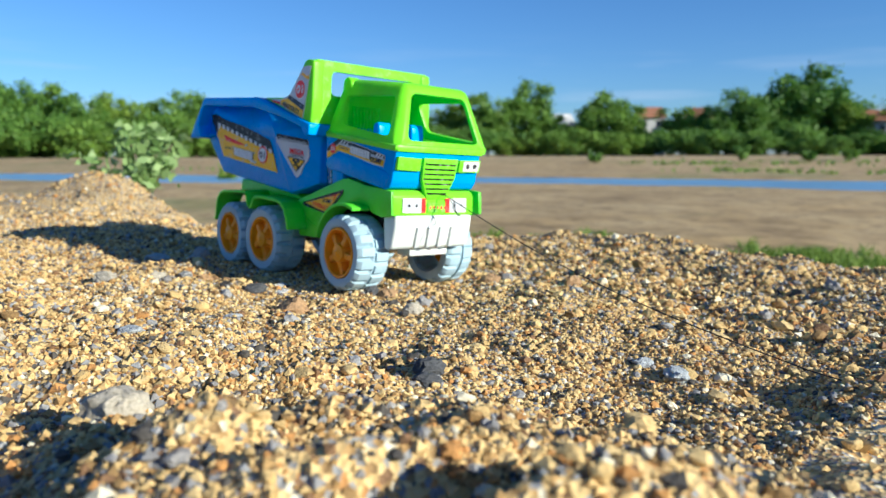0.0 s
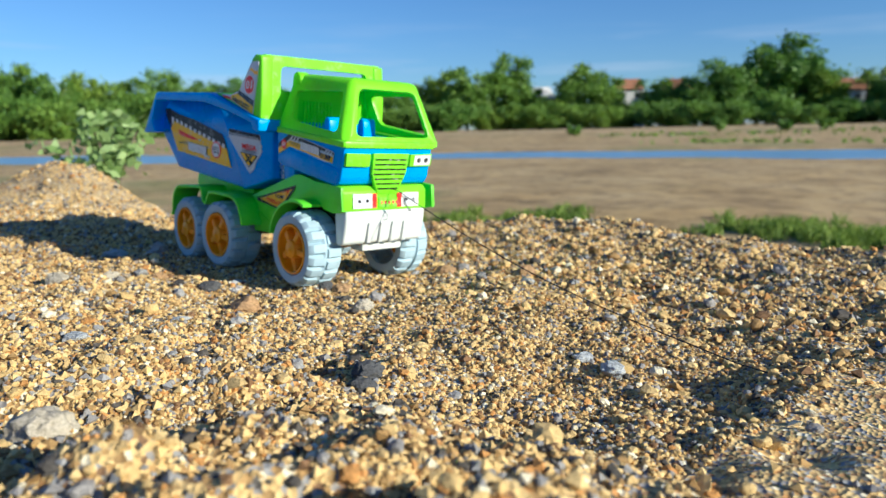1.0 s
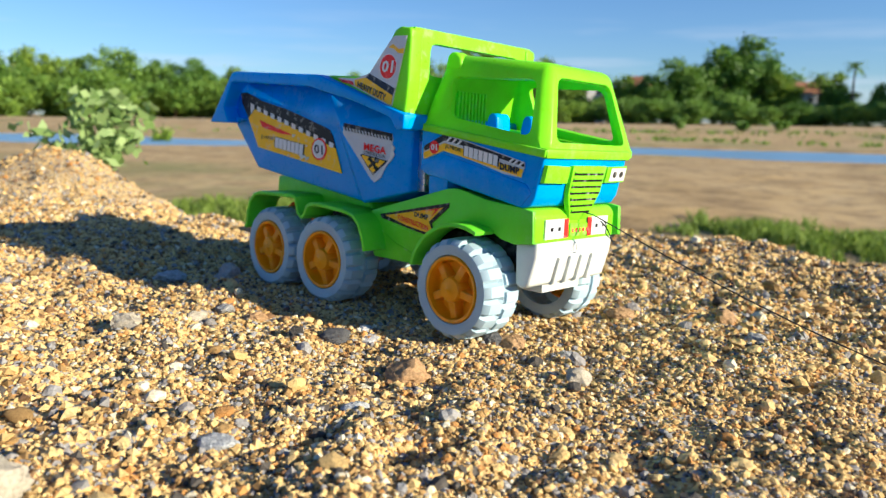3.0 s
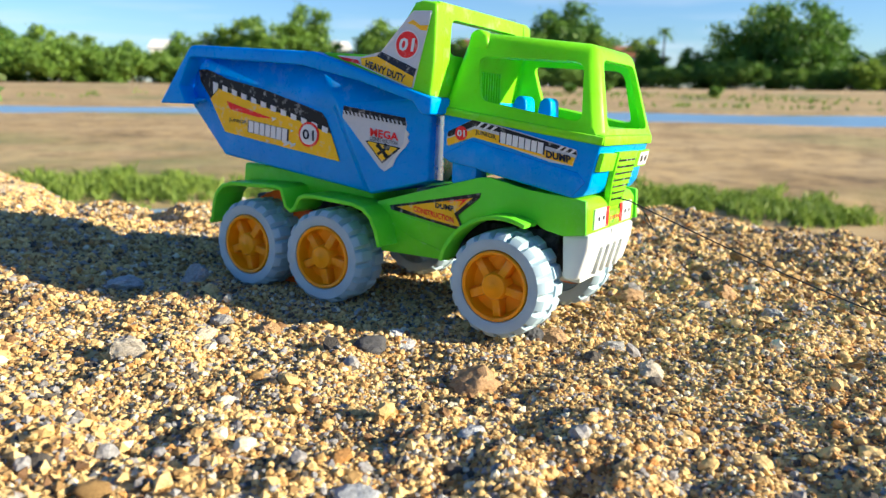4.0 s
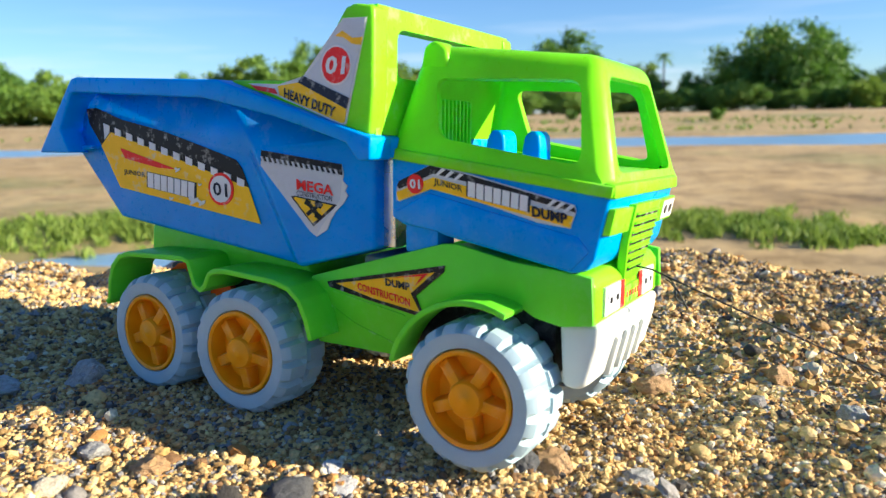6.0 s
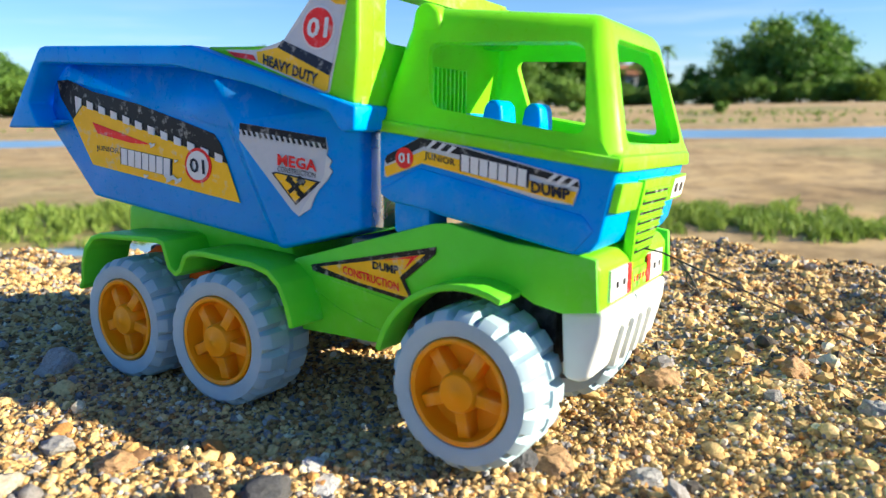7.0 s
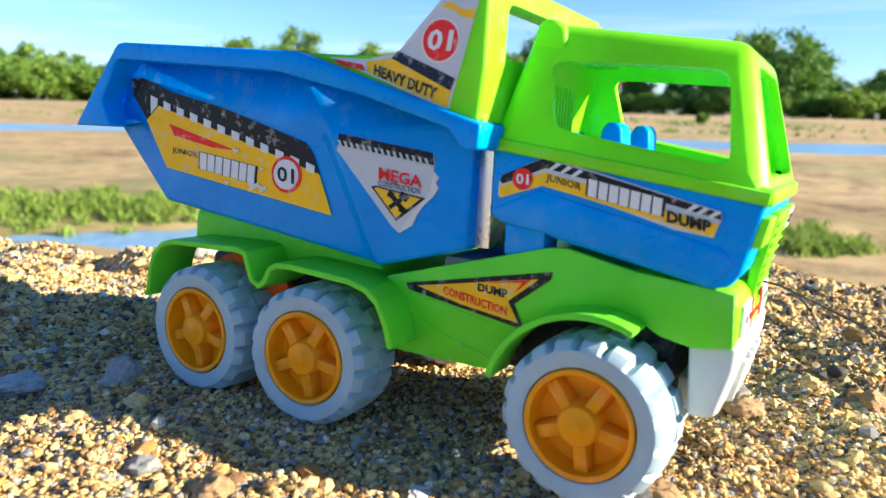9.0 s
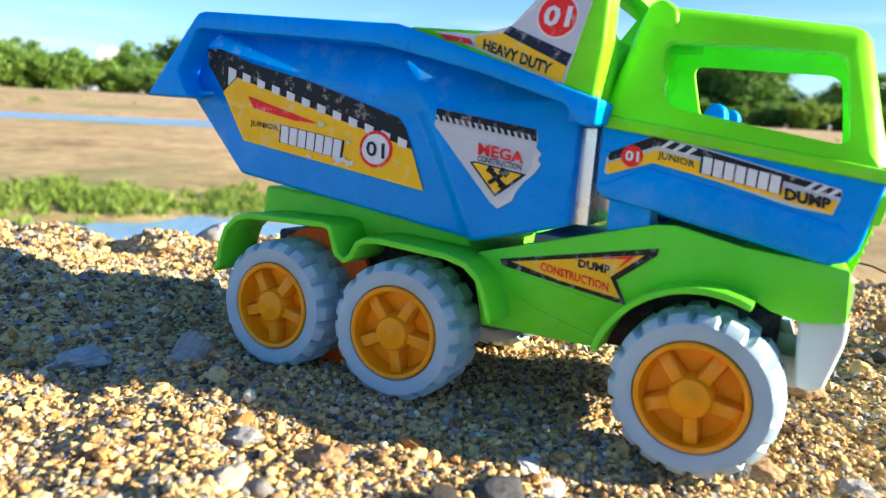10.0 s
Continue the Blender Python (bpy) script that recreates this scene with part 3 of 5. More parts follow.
for y in (0.035, 2 * YC - 0.041):
    part("tipper_foot", box(-0.004, 0.058, y, y + 0.006, 0.0520, 0.0610, 0.001), DARK, truck)

# headboard over the tipper
def lean(x, z):
    return 0.03 * (z - 0.111)


wing = [(0.0646, 0.1355), (0.0659, 0.1314), (0.1388, 0.1106), (0.1502, 0.1088), (0.1520, 0.1293), (0.1517, 0.1585), (0.1514, 0.1634), (0.1406, 0.1651), (0.1357, 0.1629), (0.1142, 0.1332)]
for flip in (False, True):
    s = lean if not flip else (lambda x, z: -lean(x, z))
    a, b = (0.0058, 0.0170) if not flip else (2 * YC - 0.0170, 2 * YC - 0.0058)
    part("headboard_wing", prism(wing, a, b, 0.0018, 3, s), LIME, truck, "lime green headboard wing")


def ring_panel(outer, inner, fn, thick, inward):
    """A plate with a round-cornered opening; outer and inner are four corners in two numbers, fn puts them in space."""
    bm = bmesh.new()
    rounds = []
    for i in range(4):
        p, a, b = Vector(inner[i]), Vector(inner[i - 1]), Vector(inner[(i + 1) % 4])
        r = 0.0055
        s, e = p + (a - p).normalized() * r, p + (b - p).normalized() * r
        rounds.append([s * (1 - t) ** 2 + p * 2 * t * (1 - t) + e * t * t for t in (0, 0.25, 0.5, 0.75, 1)])
    w = Vector(inward) * thick
    lay = []
    for off in (Vector((0, 0, 0)), w):
        o = [bm.verts.new(Vector(fn(*q)) + off) for q in outer]
        n = [[bm.verts.new(Vector(fn(*q)) + off) for q in r] for r in rounds]
        lay.append((o, n))
        for i in range(4):
            j = (i + 1) % 4
            for a, b in zip(n[i], n[i][1:]):
                bm.faces.new((o[i], a, b))
            bm.faces.new((o[i], n[i][-1], n[j][0], o[j]))
    (o0, n0), (o1, n1) = lay
    f0, f1 = sum(n0, []), sum(n1, [])
    for i in range(4):
        bm.faces.new((o0[i], o0[(i + 1) % 4], o1[(i + 1) % 4], o1[i]))
    for i in range(len(f0)):
        bm.faces.new((f0[i], f0[(i + 1) % len(f0)], f1[(i + 1) % len(f0)], f1[i]))
    bmesh.ops.recalc_face_normals(bm, faces=bm.faces)
    return bm


hb = ring_panel([(0.0100, 0.1090), (2 * YC - 0.0100, 0.1090), (2 * YC - 0.0120, 0.1645), (0.0120, 0.1645)],
                [(0.0260, 0.1345), (2 * YC - 0.0260, 0.1345), (2 * YC - 0.0270, 0.1560), (0.0270, 0.1560)], lambda y, z: (0.1505, y, z), 0.0045, (-1, 0, 0))
part("headboard", hb, LIME, truck, "lime green headboard with a wide opening")
part("headboard_bar", box(0.1330, 0.1500, 0.0100, 2 * YC - 0.0100, 0.1575, 0.1648, 0.0025, 3), LIME, truck)

# cab: blue lower box, lime upper shell
low_cab = [(0.1500, 0.1000), (0.1500, 0.0722), (0.1560, 0.0690), (0.1735, 0.0672), (0.1780, 0.0655), (0.2380, 0.0545), (0.2440, 0.0560), (0.2475, 0.0610), (0.2530, 0.0870), (0.2530, 0.0900)]
bm = add_prism(bmesh.new(), low_cab, 0.0222, 2 * YF - 0.0222)
bmesh.ops.recalc_face_normals(bm, faces=bm.faces)
part("cab_lower", rounded(bm, 0.0034, 4), BLUE, truck, "blue plastic lower cab")
# raised crease along the door
part("door_crease", prism([(0.1510, 0.0755), (0.1540, 0.0761), (0.1704, 0.0840), (0.2406, 0.0693), (0.2450, 0.0640), (0.2380, 0.0560), (0.1780, 0.0668), (0.1560, 0.0700), (0.1510, 0.0725)], 0.0216, 0.0240, 0.0006, 2), BLUE, truck)
part("cab_foot", box(0.1555, 0.1735, 0.0250, 0.0400, 0.0560, 0.0710, 0.0015), BLUE, truck)
part("cab_foot", box(0.1555, 0.1735, 2 * YF - 0.0400, 2 * YF - 0.0250, 0.0560, 0.0710, 0.0015), BLUE, truck)

# upper shell corners, lower ring and roof ring (right side), mirrored for the left
RB, FB = (0.1475, 0.0212, 0.1006), (0.2535, 0.0212, 0.0868)
RT, FT = (0.1590, 0.0350, 0.1500), (0.2405, 0.0385, 0.1415)


def panel(bm, quad, hole):
    """One side of the shell, a flat quad of corner vertices, with a round-cornered hole (corner weights)."""
    q = [v.co for v in quad]

    def at(u, w):
        return (q[0] * (1 - u) + q[1] * u) * (1 - w) + (q[3] * (1 - u) + q[2] * u) * w
    if hole is None:
        bm.faces.new(quad)
        return
    rounds = []
    for i in range(4):
        p, a, b = (at(*hole[k % 4]) for k in (i, i - 1, i + 1))
        r = 0.0062
        s, e = p + (a - p).normalized() * r, p + (b - p).normalized() * r
        rounds.append([bm.verts.new(s * (1 - t) ** 2 + p * 2 * t * (1 - t) + e * t * t) for t in (0, 0.2, 0.4, 0.6, 0.8, 1)])
    for i in range(4):
        j = (i + 1) % 4
        for a, b in zip(rounds[i], rounds[i][1:]):
            bm.faces.new((quad[i], a, b))
        bm.faces.new((quad[i], rounds[i][-1], rounds[j][0], quad[j]))


bm = bmesh.new()
c8 = [bm.verts.new(v) for v in (RB, FB, FT, RT)] + [bm.verts.new(both(v)) for v in (RB, FB, FT, RT)]
side_hole = [(0.235, 0.215), (0.885, 0.165), (0.900, 0.800), (0.140, 0.715)]
panel(bm, [c8[0], c8[1], c8[2], c8[3]], side_hole)
panel(bm, [c8[4], c8[5], c8[6], c8[7]], side_hole)
panel(bm, [c8[1], c8[5], c8[6], c8[2]], [(0.105, 0.140), (0.895, 0.140), (0.890, 0.850), (0.110, 0.850)])
panel(bm, [c8[4], c8[0], c8[3], c8[7]], None)
panel(bm, [c8[3], c8[2], c8[6], c8[7]], None)
bmesh.ops.recalc_face_normals(bm, faces=bm.faces)
cset = set(c8)
bmesh.ops.bevel(bm, geom=[e for e in bm.edges if e.verts[0] in cset and e.verts[1] in cset and len(e.link_faces) == 2], offset=0.0062, segments=5, profile=0.5, affect="EDGES", clamp_overlap=True)
shell = part("cab_upper", bm, LIME, truck, "lime green plastic cab shell with open windows")
sol = shell.modifiers.new("thickness", "SOLIDIFY")
sol.thickness, sol.offset = 0.0036, -1
bev = shell.modifiers.new("soft", "BEVEL")
bev.width, bev.segments, bev.limit_method, bev.angle_limit = 0.0010, 2, "ANGLE", radians(50)
# belt: the rolled lower edge of the shell
for flip in (False, True):
    a, b = (0.0203, 0.0255) if not flip else (2 * YF - 0.0255, 2 * YF - 0.0203)
    part("belt", prism([(0.1475, 0.0990), (0.2535, 0.0852), (0.2545, 0.0900), (0.1478, 0.1040)], a, b, 0.0010, 2), LIME, truck)
part("belt", prism([(0.2500, 0.0856), (0.2548, 0.0850), (0.2548, 0.0905), (0.2500, 0.0915)], 0.0215, 2 * YF - 0.0215, 0.0010, 2), LIME, truck)
part("dashboard", prism([(0.222, 0.0905), (0.250, 0.0868), (0.250, 0.0935), (0.226, 0.0950)], 0.026, 2 * YF - 0.026, 0.0015, 2), LIME, truck)
for k in range(9):
    y = 0.042 + k * 0.0035
    part("cab_rib", box(0.1620, 0.1640, y, y + 0.0012, 0.104, 0.126, 0.0003, 1), LIME, shell)
for flip in (False, True):
    a, b = (0.0325, 0.0440) if not flip else (2 * YF - 0.0440, 2 * YF - 0.0325)
    part("roof_corner", prism([(0.1585, 0.1380), (0.1605, 0.1480), (0.1640, 0.1506), (0.1680, 0.1504), (0.1725, 0.1470), (0.1740, 0.1380)], a, b, 0.0022, 4), LIME, shell)
# seats, blue, showing above the window sill
for x, y in ((0.1895, 0.048), (0.1915, 0.083)):
    seat = part("seat", prism([(x - 0.0055, 0.070), (x + 0.0045, 0.070), (x + 0.0045, 0.1040), (x + 0.0040, 0.1095), (x + 0.002, 0.1118), (x - 0.002, 0.1118), (x - 0.0042, 0.1090), (x - 0.0055, 0.1020)], y, y + 0.014, 0.0014, 3), BLUE, truck, "small blue plastic seat")

# grille, lamps and plate on the front
def front_x(z):
    return 0.2530 if z > 0.087 else 0.2480 + (z - 0.061) * 0.2


def front_prism(pts, depth, back=0.001, bevel=0.0006):
    """A polygon in y and z on the cab's sloping front."""
    bm = bmesh.new()
    a = [bm.verts.new((front_x(z) - back, y, z)) for y, z in pts]
    b = [bm.verts.new((front_x(z) + depth, y, z)) for y, z in pts]
    k = len(pts)
    bm.faces.new(a)
    bm.faces.new(b[::-1])
    for i in range(k):
        bm.faces.new((a[i], b[i], b[(i + 1) % k], a[(i + 1) % k]))
    bmesh.ops.recalc_face_normals(bm, faces=bm.faces)
    return rounded(bm, bevel, 2) if bevel else bm


grille = part("grille", front_prism([(0.0495, 0.0812), (2 * YF - 0.0495, 0.0812), (2 * YF - 0.0505, 0.0640), (2 * YF - 0.0585, 0.0470), (0.0585, 0.0470), (0.0505, 0.0640)], 0.0030), LIME, truck, "lime green slotted grille")
for k in range(7):
    z = 0.0765 - k * 0.0040
    w = 0.0165 if k < 4 else 0.0165 - (k - 3) * 0.0020
    part("slot", front_prism([(YF - w, z), (YF + w, z), (YF + w, z - 0.0013), (YF - w, z - 0.0013)], 0.0032, 0, 0), S_BLACK, grille)
    part("slat", front_prism([(YF - w, z + 0.0011), (YF + w, z + 0.0011), (YF + w, z + 0.0001), (YF - w, z + 0.0001)], 0.0040, 0, 0.0003), LIME, grille)
for flip in (False, True):
    m_ = (lambda y: y) if not flip else (lambda y: 2 * YF - y)
    side_box = part("lamp_box", front_prism([(m_(0.0235), 0.0812), (m_(0.0475), 0.0806), (m_(0.0475), 0.0700), (m_(0.0235), 0.0705)], 0.0026), LIME, truck)
    if flip:
        part("lamp_sticker", front_prism([(m_(0.0250), 0.0800), (m_(0.0430), 0.0796), (m_(0.0430), 0.0712), (m_(0.0250), 0.0716)], 0.0030, 0, 0), S_TORN, side_box)
        for c in (0.0300, 0.0380):
            part("lamp_spot", front_prism([(m_(c) + 0.0022 * math.cos(a / 2), 0.0756 + 0.0022 * math.sin(a / 2)) for a in range(12)], 0.0033, 0, 0), S_BLACK, side_box)


def nose_plate(y0, y1, z0, z1, depth, skew=0.0):
    bm = bmesh.new()
    v = [bm.verts.new((0.2474 + d, y + (skew if z == z1 else 0), z)) for d in (0, depth) for y, z in ((y0, z0), (y1, z0), (y1, z1), (y0, z1))]
    for q in ((0, 1, 2, 3), (4, 7, 6, 5), (0, 4, 5, 1), (1, 5, 6, 2), (2, 6, 7, 3), (3, 7, 4, 0)):
        bm.faces.new([v[k] for k in q])
    return bm


for flip in (False, True):
    m_ = (lambda a, b: (a, b)) if not flip else (lambda a, b: (2 * YF - b, 2 * YF - a))
    lamp = part("headlight", nose_plate(*m_(0.0335, 0.0575), 0.0360, 0.0480, 0.0012), S_TORN, truck, "silver headlight sticker with red edge")
    part("headlight_edge", nose_plate(*m_(0.0530, 0.0575), 0.0360, 0.0480, 0.0015), S_RED, lamp)
    for c in (0.0395, 0.0475):
        a, b = m_(c - 0.0034, c + 0.0034)
        part("lens", nose_plate(a, b, 0.0385, 0.0455, 0.0016), S_GREY, lamp)
        part("lens_core", nose_plate(a + 0.0022, b - 0.0022, 0.0408, 0.0432, 0.0019), S_BLACK, lamp)
plate = part("number_plate", nose_plate(0.0600, 0.0870, 0.0365, 0.0445, 0.0010), LIME, truck, "small yellow plate with faint red marks")
for k in range(6):
    part("mark", nose_plate(0.0620 + k * 0.0040, 0.0640 + k * 0.0040, 0.0390, 0.0415, 0.0013), S_RED, plate)


# ---- stickers ----
def sticker(name, pts, fn, lift, mat, parent, label=""):
    """A thin sheet with a torn, slightly uneven edge on a side of the truck."""
    bm = bmesh.new()
    a = [bm.verts.new(on(fn, x, z, -lift)) for x, z in pts]
    b = [bm.verts.new(on(fn, x, z, -lift + 0.0004)) for x, z in pts]
    k = len(pts)
    bm.faces.new(a)
    bm.faces.new(b[::-1])
    for i in range(k):
        bm.faces.new((a[i], b[i], b[(i + 1) % k], a[(i + 1) % k]))
    return part(name, bm, mat, parent, label)


def disc(c, r, k=28):
    return [(c[0] + r * math.cos(2 * math.pi * i / k), c[1] + r * math.sin(2 * math.pi * i / k)) for i in range(k)]


def grown(pts, d):
    c = Vector((sum(p[0] for p in pts) / len(pts), sum(p[1] for p in pts) / len(pts)))
    return [tuple(Vector(p) + (Vector(p) - c).normalized() * d) for p in pts]


def lettering(text, quad, fn, lift, mat, parent, bold=0.022):
    """Words laid on a side; quad: lower left, upper left, upper right, lower right in x and z."""
    cu = bpy.data.curves.new("words", "FONT")
    cu.body, cu.resolution_u, cu.offset = text, 2, bold
    tmp = new("words", cu)
    me = bpy.data.meshes.new_from_object(tmp)
    bpy.data.objects.remove(tmp)
    v = np.array([w.co[:] for w in me.vertices])
    lo, hi = v.min(0), v.max(0)
    q = [Vector(p) for p in quad]
    for w in me.vertices:
        s, t = (w.co.x - lo[0]) / (hi[0] - lo[0]), (w.co.y - lo[1]) / (hi[1] - lo[1])
        p = (q[0] * (1 - s) + q[3] * s) * (1 - t) + (q[1] * (1 - s) + q[2] * s) * t
        w.co = on(fn, p.x, p.y, -lift)
    me.materials.clear()
    me.materials.append(mat)
    me.name = "lettering"
    return part("lettering", me, mat, parent)


def bars(quad, n, fn, lift, mat, parent, gap=0.22, name="lettering_bar"):
    """Plain slanted blocks the size of letters."""
    q = [Vector(p) for p in quad]
    for k in range(n):
        s0, s1 = (k + gap / 2) / n, (k + 1 - gap / 2) / n
        pts = [tuple(q[0].lerp(q[3], s0)), tuple(q[0].lerp(q[3], s1)), tuple(q[1].lerp(q[2], s1)), tuple(q[1].lerp(q[2], s0))]
        sticker(name, pts, fn, lift, mat, parent)


def door_y(x, z):
    return 0.0214


def plate_y(x, z):
    return 0.0229


def wing_y(x, z):
    return 0.0058 + lean(x, z)


# long hazard sticker on the tipper
bed_black = [(-0.051, 0.1234), (-0.043, 0.1238), (-0.0239, 0.1173), (0.0072, 0.111), (0.038, 0.1023), (0.0576, 0.0964), (0.0615, 0.0919), (0.0655, 0.0826), (-0.032, 0.1100), (-0.0404, 0.1029), (-0.0496, 0.1153)]
st = sticker("hazard_sticker", bed_black, bed_y, 0.0006, S_BLACK, truck, "black and yellow hazard sticker, worn at its edges")
sticker("panel", [(-0.0404, 0.1029), (-0.032, 0.1103), (0.0655, 0.0826), (0.0727, 0.0643), (-0.027, 0.0796)], bed_y, 0.0009, S_YELLOW, st)
for k in range(12):
    x = -0.0372 + k * 0.0087
    z = 0.1153 - (x + 0.0372) * 0.288
    sticker("check", [(x, z), (x + 0.0046, z - 0.0015), (x + 0.0044, z - 0.0050), (x + 0.0000, z - 0.0040 - (0.005 if k == 0 else 0))], bed_y, 0.0012, S_WHITE, st)
sticker("wedge", [(-0.0248, 0.1016), (0.0171, 0.0906), (0.0028, 0.0913), (-0.0216, 0.0959)], bed_y, 0.0012, S_RED, st)
lettering("JUNIOR", [(-0.0227, 0.0866), (-0.0229, 0.0900), (-0.0061, 0.0885), (-0.0063, 0.0850)], bed_y, 0.0014, S_NAVY, st, 0.012)
bars(grown([(-0.005, 0.0806), (-0.0046, 0.0887), (0.03, 0.0838), (0.0293, 0.0753)], 0.0008), 7, bed_y, 0.0013, S_NAVY, st, 0.04)
bars([(-0.005, 0.0806), (-0.0046, 0.0887), (0.03, 0.0838), (0.0293, 0.0753)], 7, bed_y, 0.0016, S_WHITE, st, 0.16)
sticker("badge_edge", disc((0.0476, 0.0812), 0.0085), bed_y, 0.0013, S_RED, st)
sticker("badge", disc((0.0476, 0.0812), 0.0070), bed_y, 0.0016, S_WHITE, st)
lettering("01", [(0.0430, 0.0780), (0.0428, 0.0850), (0.0524, 0.0842), (0.0526, 0.0770)], bed_y, 0.0019, S_NAVY, st, 0.02)
for c, r in (((0.0285, 0.0745), 0.0035), ((0.034, 0.0735), 0.0028), ((0.018, 0.0905), 0.0020), ((0.0335, 0.083), 0.0012), ((0.0125, 0.0748), 0.0016)):
    sticker("torn_spot", [(c[0] + r * (0.7 + 0.4 * math.sin(k * 2.3)) * math.cos(k * 0.7) * 1.3, c[1] + r * (0.7 + 0.4 * math.sin(k * 2.3)) * math.sin(k * 0.7) * 0.8) for k in range(9)], bed_y, 0.0018, S_TORN, st)

# silver shield sticker
mega = [(0.0791, 0.1016), (0.1229, 0.0955), (0.1241, 0.0909), (0.1236, 0.0880), (0.1262, 0.0855), (0.1250, 0.0830), (0.1265, 0.0810), (0.1240, 0.0770), (0.1200, 0.0730), (0.1175, 0.0690), (0.1157, 0.0643), (0.1098, 0.0605), (0.1064, 0.0629), (0.0784, 0.0942)]
sg = sticker("shield_sticker", mega, mega_y, 0.0006, S_GREY, truck, "silver shield sticker with a torn white edge")
sticker("torn_edge", [(0.1236, 0.0880), (0.1262, 0.0855), (0.1250, 0.0830), (0.1265, 0.0810), (0.1240, 0.0770), (0.1200, 0.0730), (0.1175, 0.0690), (0.1157, 0.0643), (0.1098, 0.0605), (0.1125, 0.0655), (0.1175, 0.0725), (0.1225, 0.0790), (0.1232, 0.0845)], mega_y, 0.0009, S_TORN, sg)
sticker("band", [(0.0791, 0.1016), (0.1229, 0.0955), (0.1236, 0.0905), (0.0788, 0.0966)], mega_y, 0.0009, S_BLACK, sg)
for k in range(15):
    x = 0.0800 + k * 0.0029
    z = 0.0988 - (x - 0.08) * 0.136
    sticker("stripe", [(x - 0.0012, z), (x, z - 0.0002), (x + 0.0012, z - 0.0030), (x, z - 0.0028)], mega_y, 0.0012, S_GREY, sg)
lettering("MEGA", [(0.0992, 0.0829), (0.0991, 0.0882), (0.119, 0.0856), (0.1192, 0.0806)], mega_y, 0.0012, S_RED, sg, 0.03)
lettering("CONSTRUCTION", [(0.0992, 0.0802), (0.0992, 0.0827), (0.1185, 0.0803), (0.1186, 0.0779)], mega_y, 0.0012, S_NAVY, sg, 0.012)
sticker("diamond_edge", [(0.0979, 0.0800), (0.121, 0.0763), (0.1083, 0.0656), (0.0958, 0.0796)], mega_y, 0.0010, S_NAVY, sg)
sticker("diamond", [(0.0986, 0.0794), (0.1188, 0.0760), (0.1082, 0.0670), (0.0975, 0.0790)], mega_y, 0.0013, S_YELLOW, sg)
for a, b, wd in (((0.1055, 0.0770), (0.1112, 0.0708), 0.0010), ((0.1118, 0.0762), (0.1052, 0.0712), 0.0009), ((0.1098, 0.0776), (0.1132, 0.0752), 0.0013), ((0.1042, 0.0775), (0.1066, 0.0762), 0.0013), ((0.1100, 0.0715), (0.1122, 0.0700), 0.0013)):
    d = (Vector(b) - Vector(a)).normalized() * wd
    sticker("tool_mark", [(a[0] - d.y, a[1] + d.x), (b[0] - d.y, b[1] + d.x), (b[0] + d.y, b[1] - d.x), (a[0] + d.y, a[1] - d.x)], mega_y, 0.0016, S_BLACK, sg)

# headboard sticker
sh = sticker("headboard_sticker", [(0.0779, 0.1334), (0.0982, 0.1323), (0.1128, 0.1353), (0.1326, 0.1561), (0.1358, 0.1590), (0.1487, 0.1585), (0.1481, 0.1554), (0.1377, 0.1136), (0.1347, 0.1136), (0.0984, 0.1263)], wing_y, 0.0005, S_TORN, truck, "silver, yellow and red sticker on the headboard")
sticker("panel", [(0.1331, 0.1561), (0.1359, 0.1583), (0.1482, 0.1580), (0.1475, 0.1551), (0.1391, 0.1233), (0.1133, 0.1349), (0.1226, 0.1424)], wing_y, 0.0008, S_GREY, sh)
sticker("flash", [(0.1316, 0.1518), (0.1360, 0.1536), (0.1414, 0.1503), (0.1466, 0.1503), (0.1459, 0.1470), (0.1414, 0.1477), (0.1367, 0.1507)], wing_y, 0.0011, S_ORANGE, sh)
sticker("badge_edge", disc((0.1324, 0.1392), 0.0086), wing_y, 0.0011, S_WHITE, sh)
sticker("badge", disc((0.1324, 0.1392), 0.0078), wing_y, 0.0014, S_RED, sh)
lettering("01", [(0.1264, 0.1356), (0.1275, 0.1434), (0.1386, 0.1429), (0.1375, 0.1349)], wing_y, 0.0017, S_WHITE, sh, 0.03)
sticker("band", [(0.1128, 0.1355), (0.1398, 0.1249), (0.1381, 0.1203), (0.1100, 0.1326)], wing_y, 0.0011, S_NAVY, sh)
sticker("panel", [(0.0975, 0.1314), (0.1100, 0.1326), (0.1381, 0.1203), (0.1372, 0.1145), (0.1355, 0.1142), (0.0984, 0.1272)], wing_y, 0.0010, S_YELLOW, sh)
sticker("wedge", [(0.0796, 0.1326), (0.0953, 0.1303), (0.0973, 0.1277), (0.0844, 0.1299)], wing_y, 0.0011, S_RED, sh)
lettering("HEAVY DUTY", [(0.1018, 0.1260), (0.1019, 0.1304), (0.1328, 0.1211), (0.1316, 0.1166)], wing_y, 0.0014, S_NAVY, sh, 0.035)

# door sticker
ds = sticker("door_sticker", [(0.1534, 0.0804), (0.1538, 0.0866), (0.1551, 0.0887), (0.1715, 0.0963), (0.1797, 0.0955), (0.1955, 0.0920), (0.2388, 0.0822), (0.2394, 0.0796), (0.2372, 0.0728), (0.2236, 0.0743), (0.1989, 0.0805), (0.1859, 0.0832), (0.1723, 0.0857), (0.1549, 0.0795)], door_y, 0.0003, S_GREY, truck, "black and yellow sticker along the cab door")
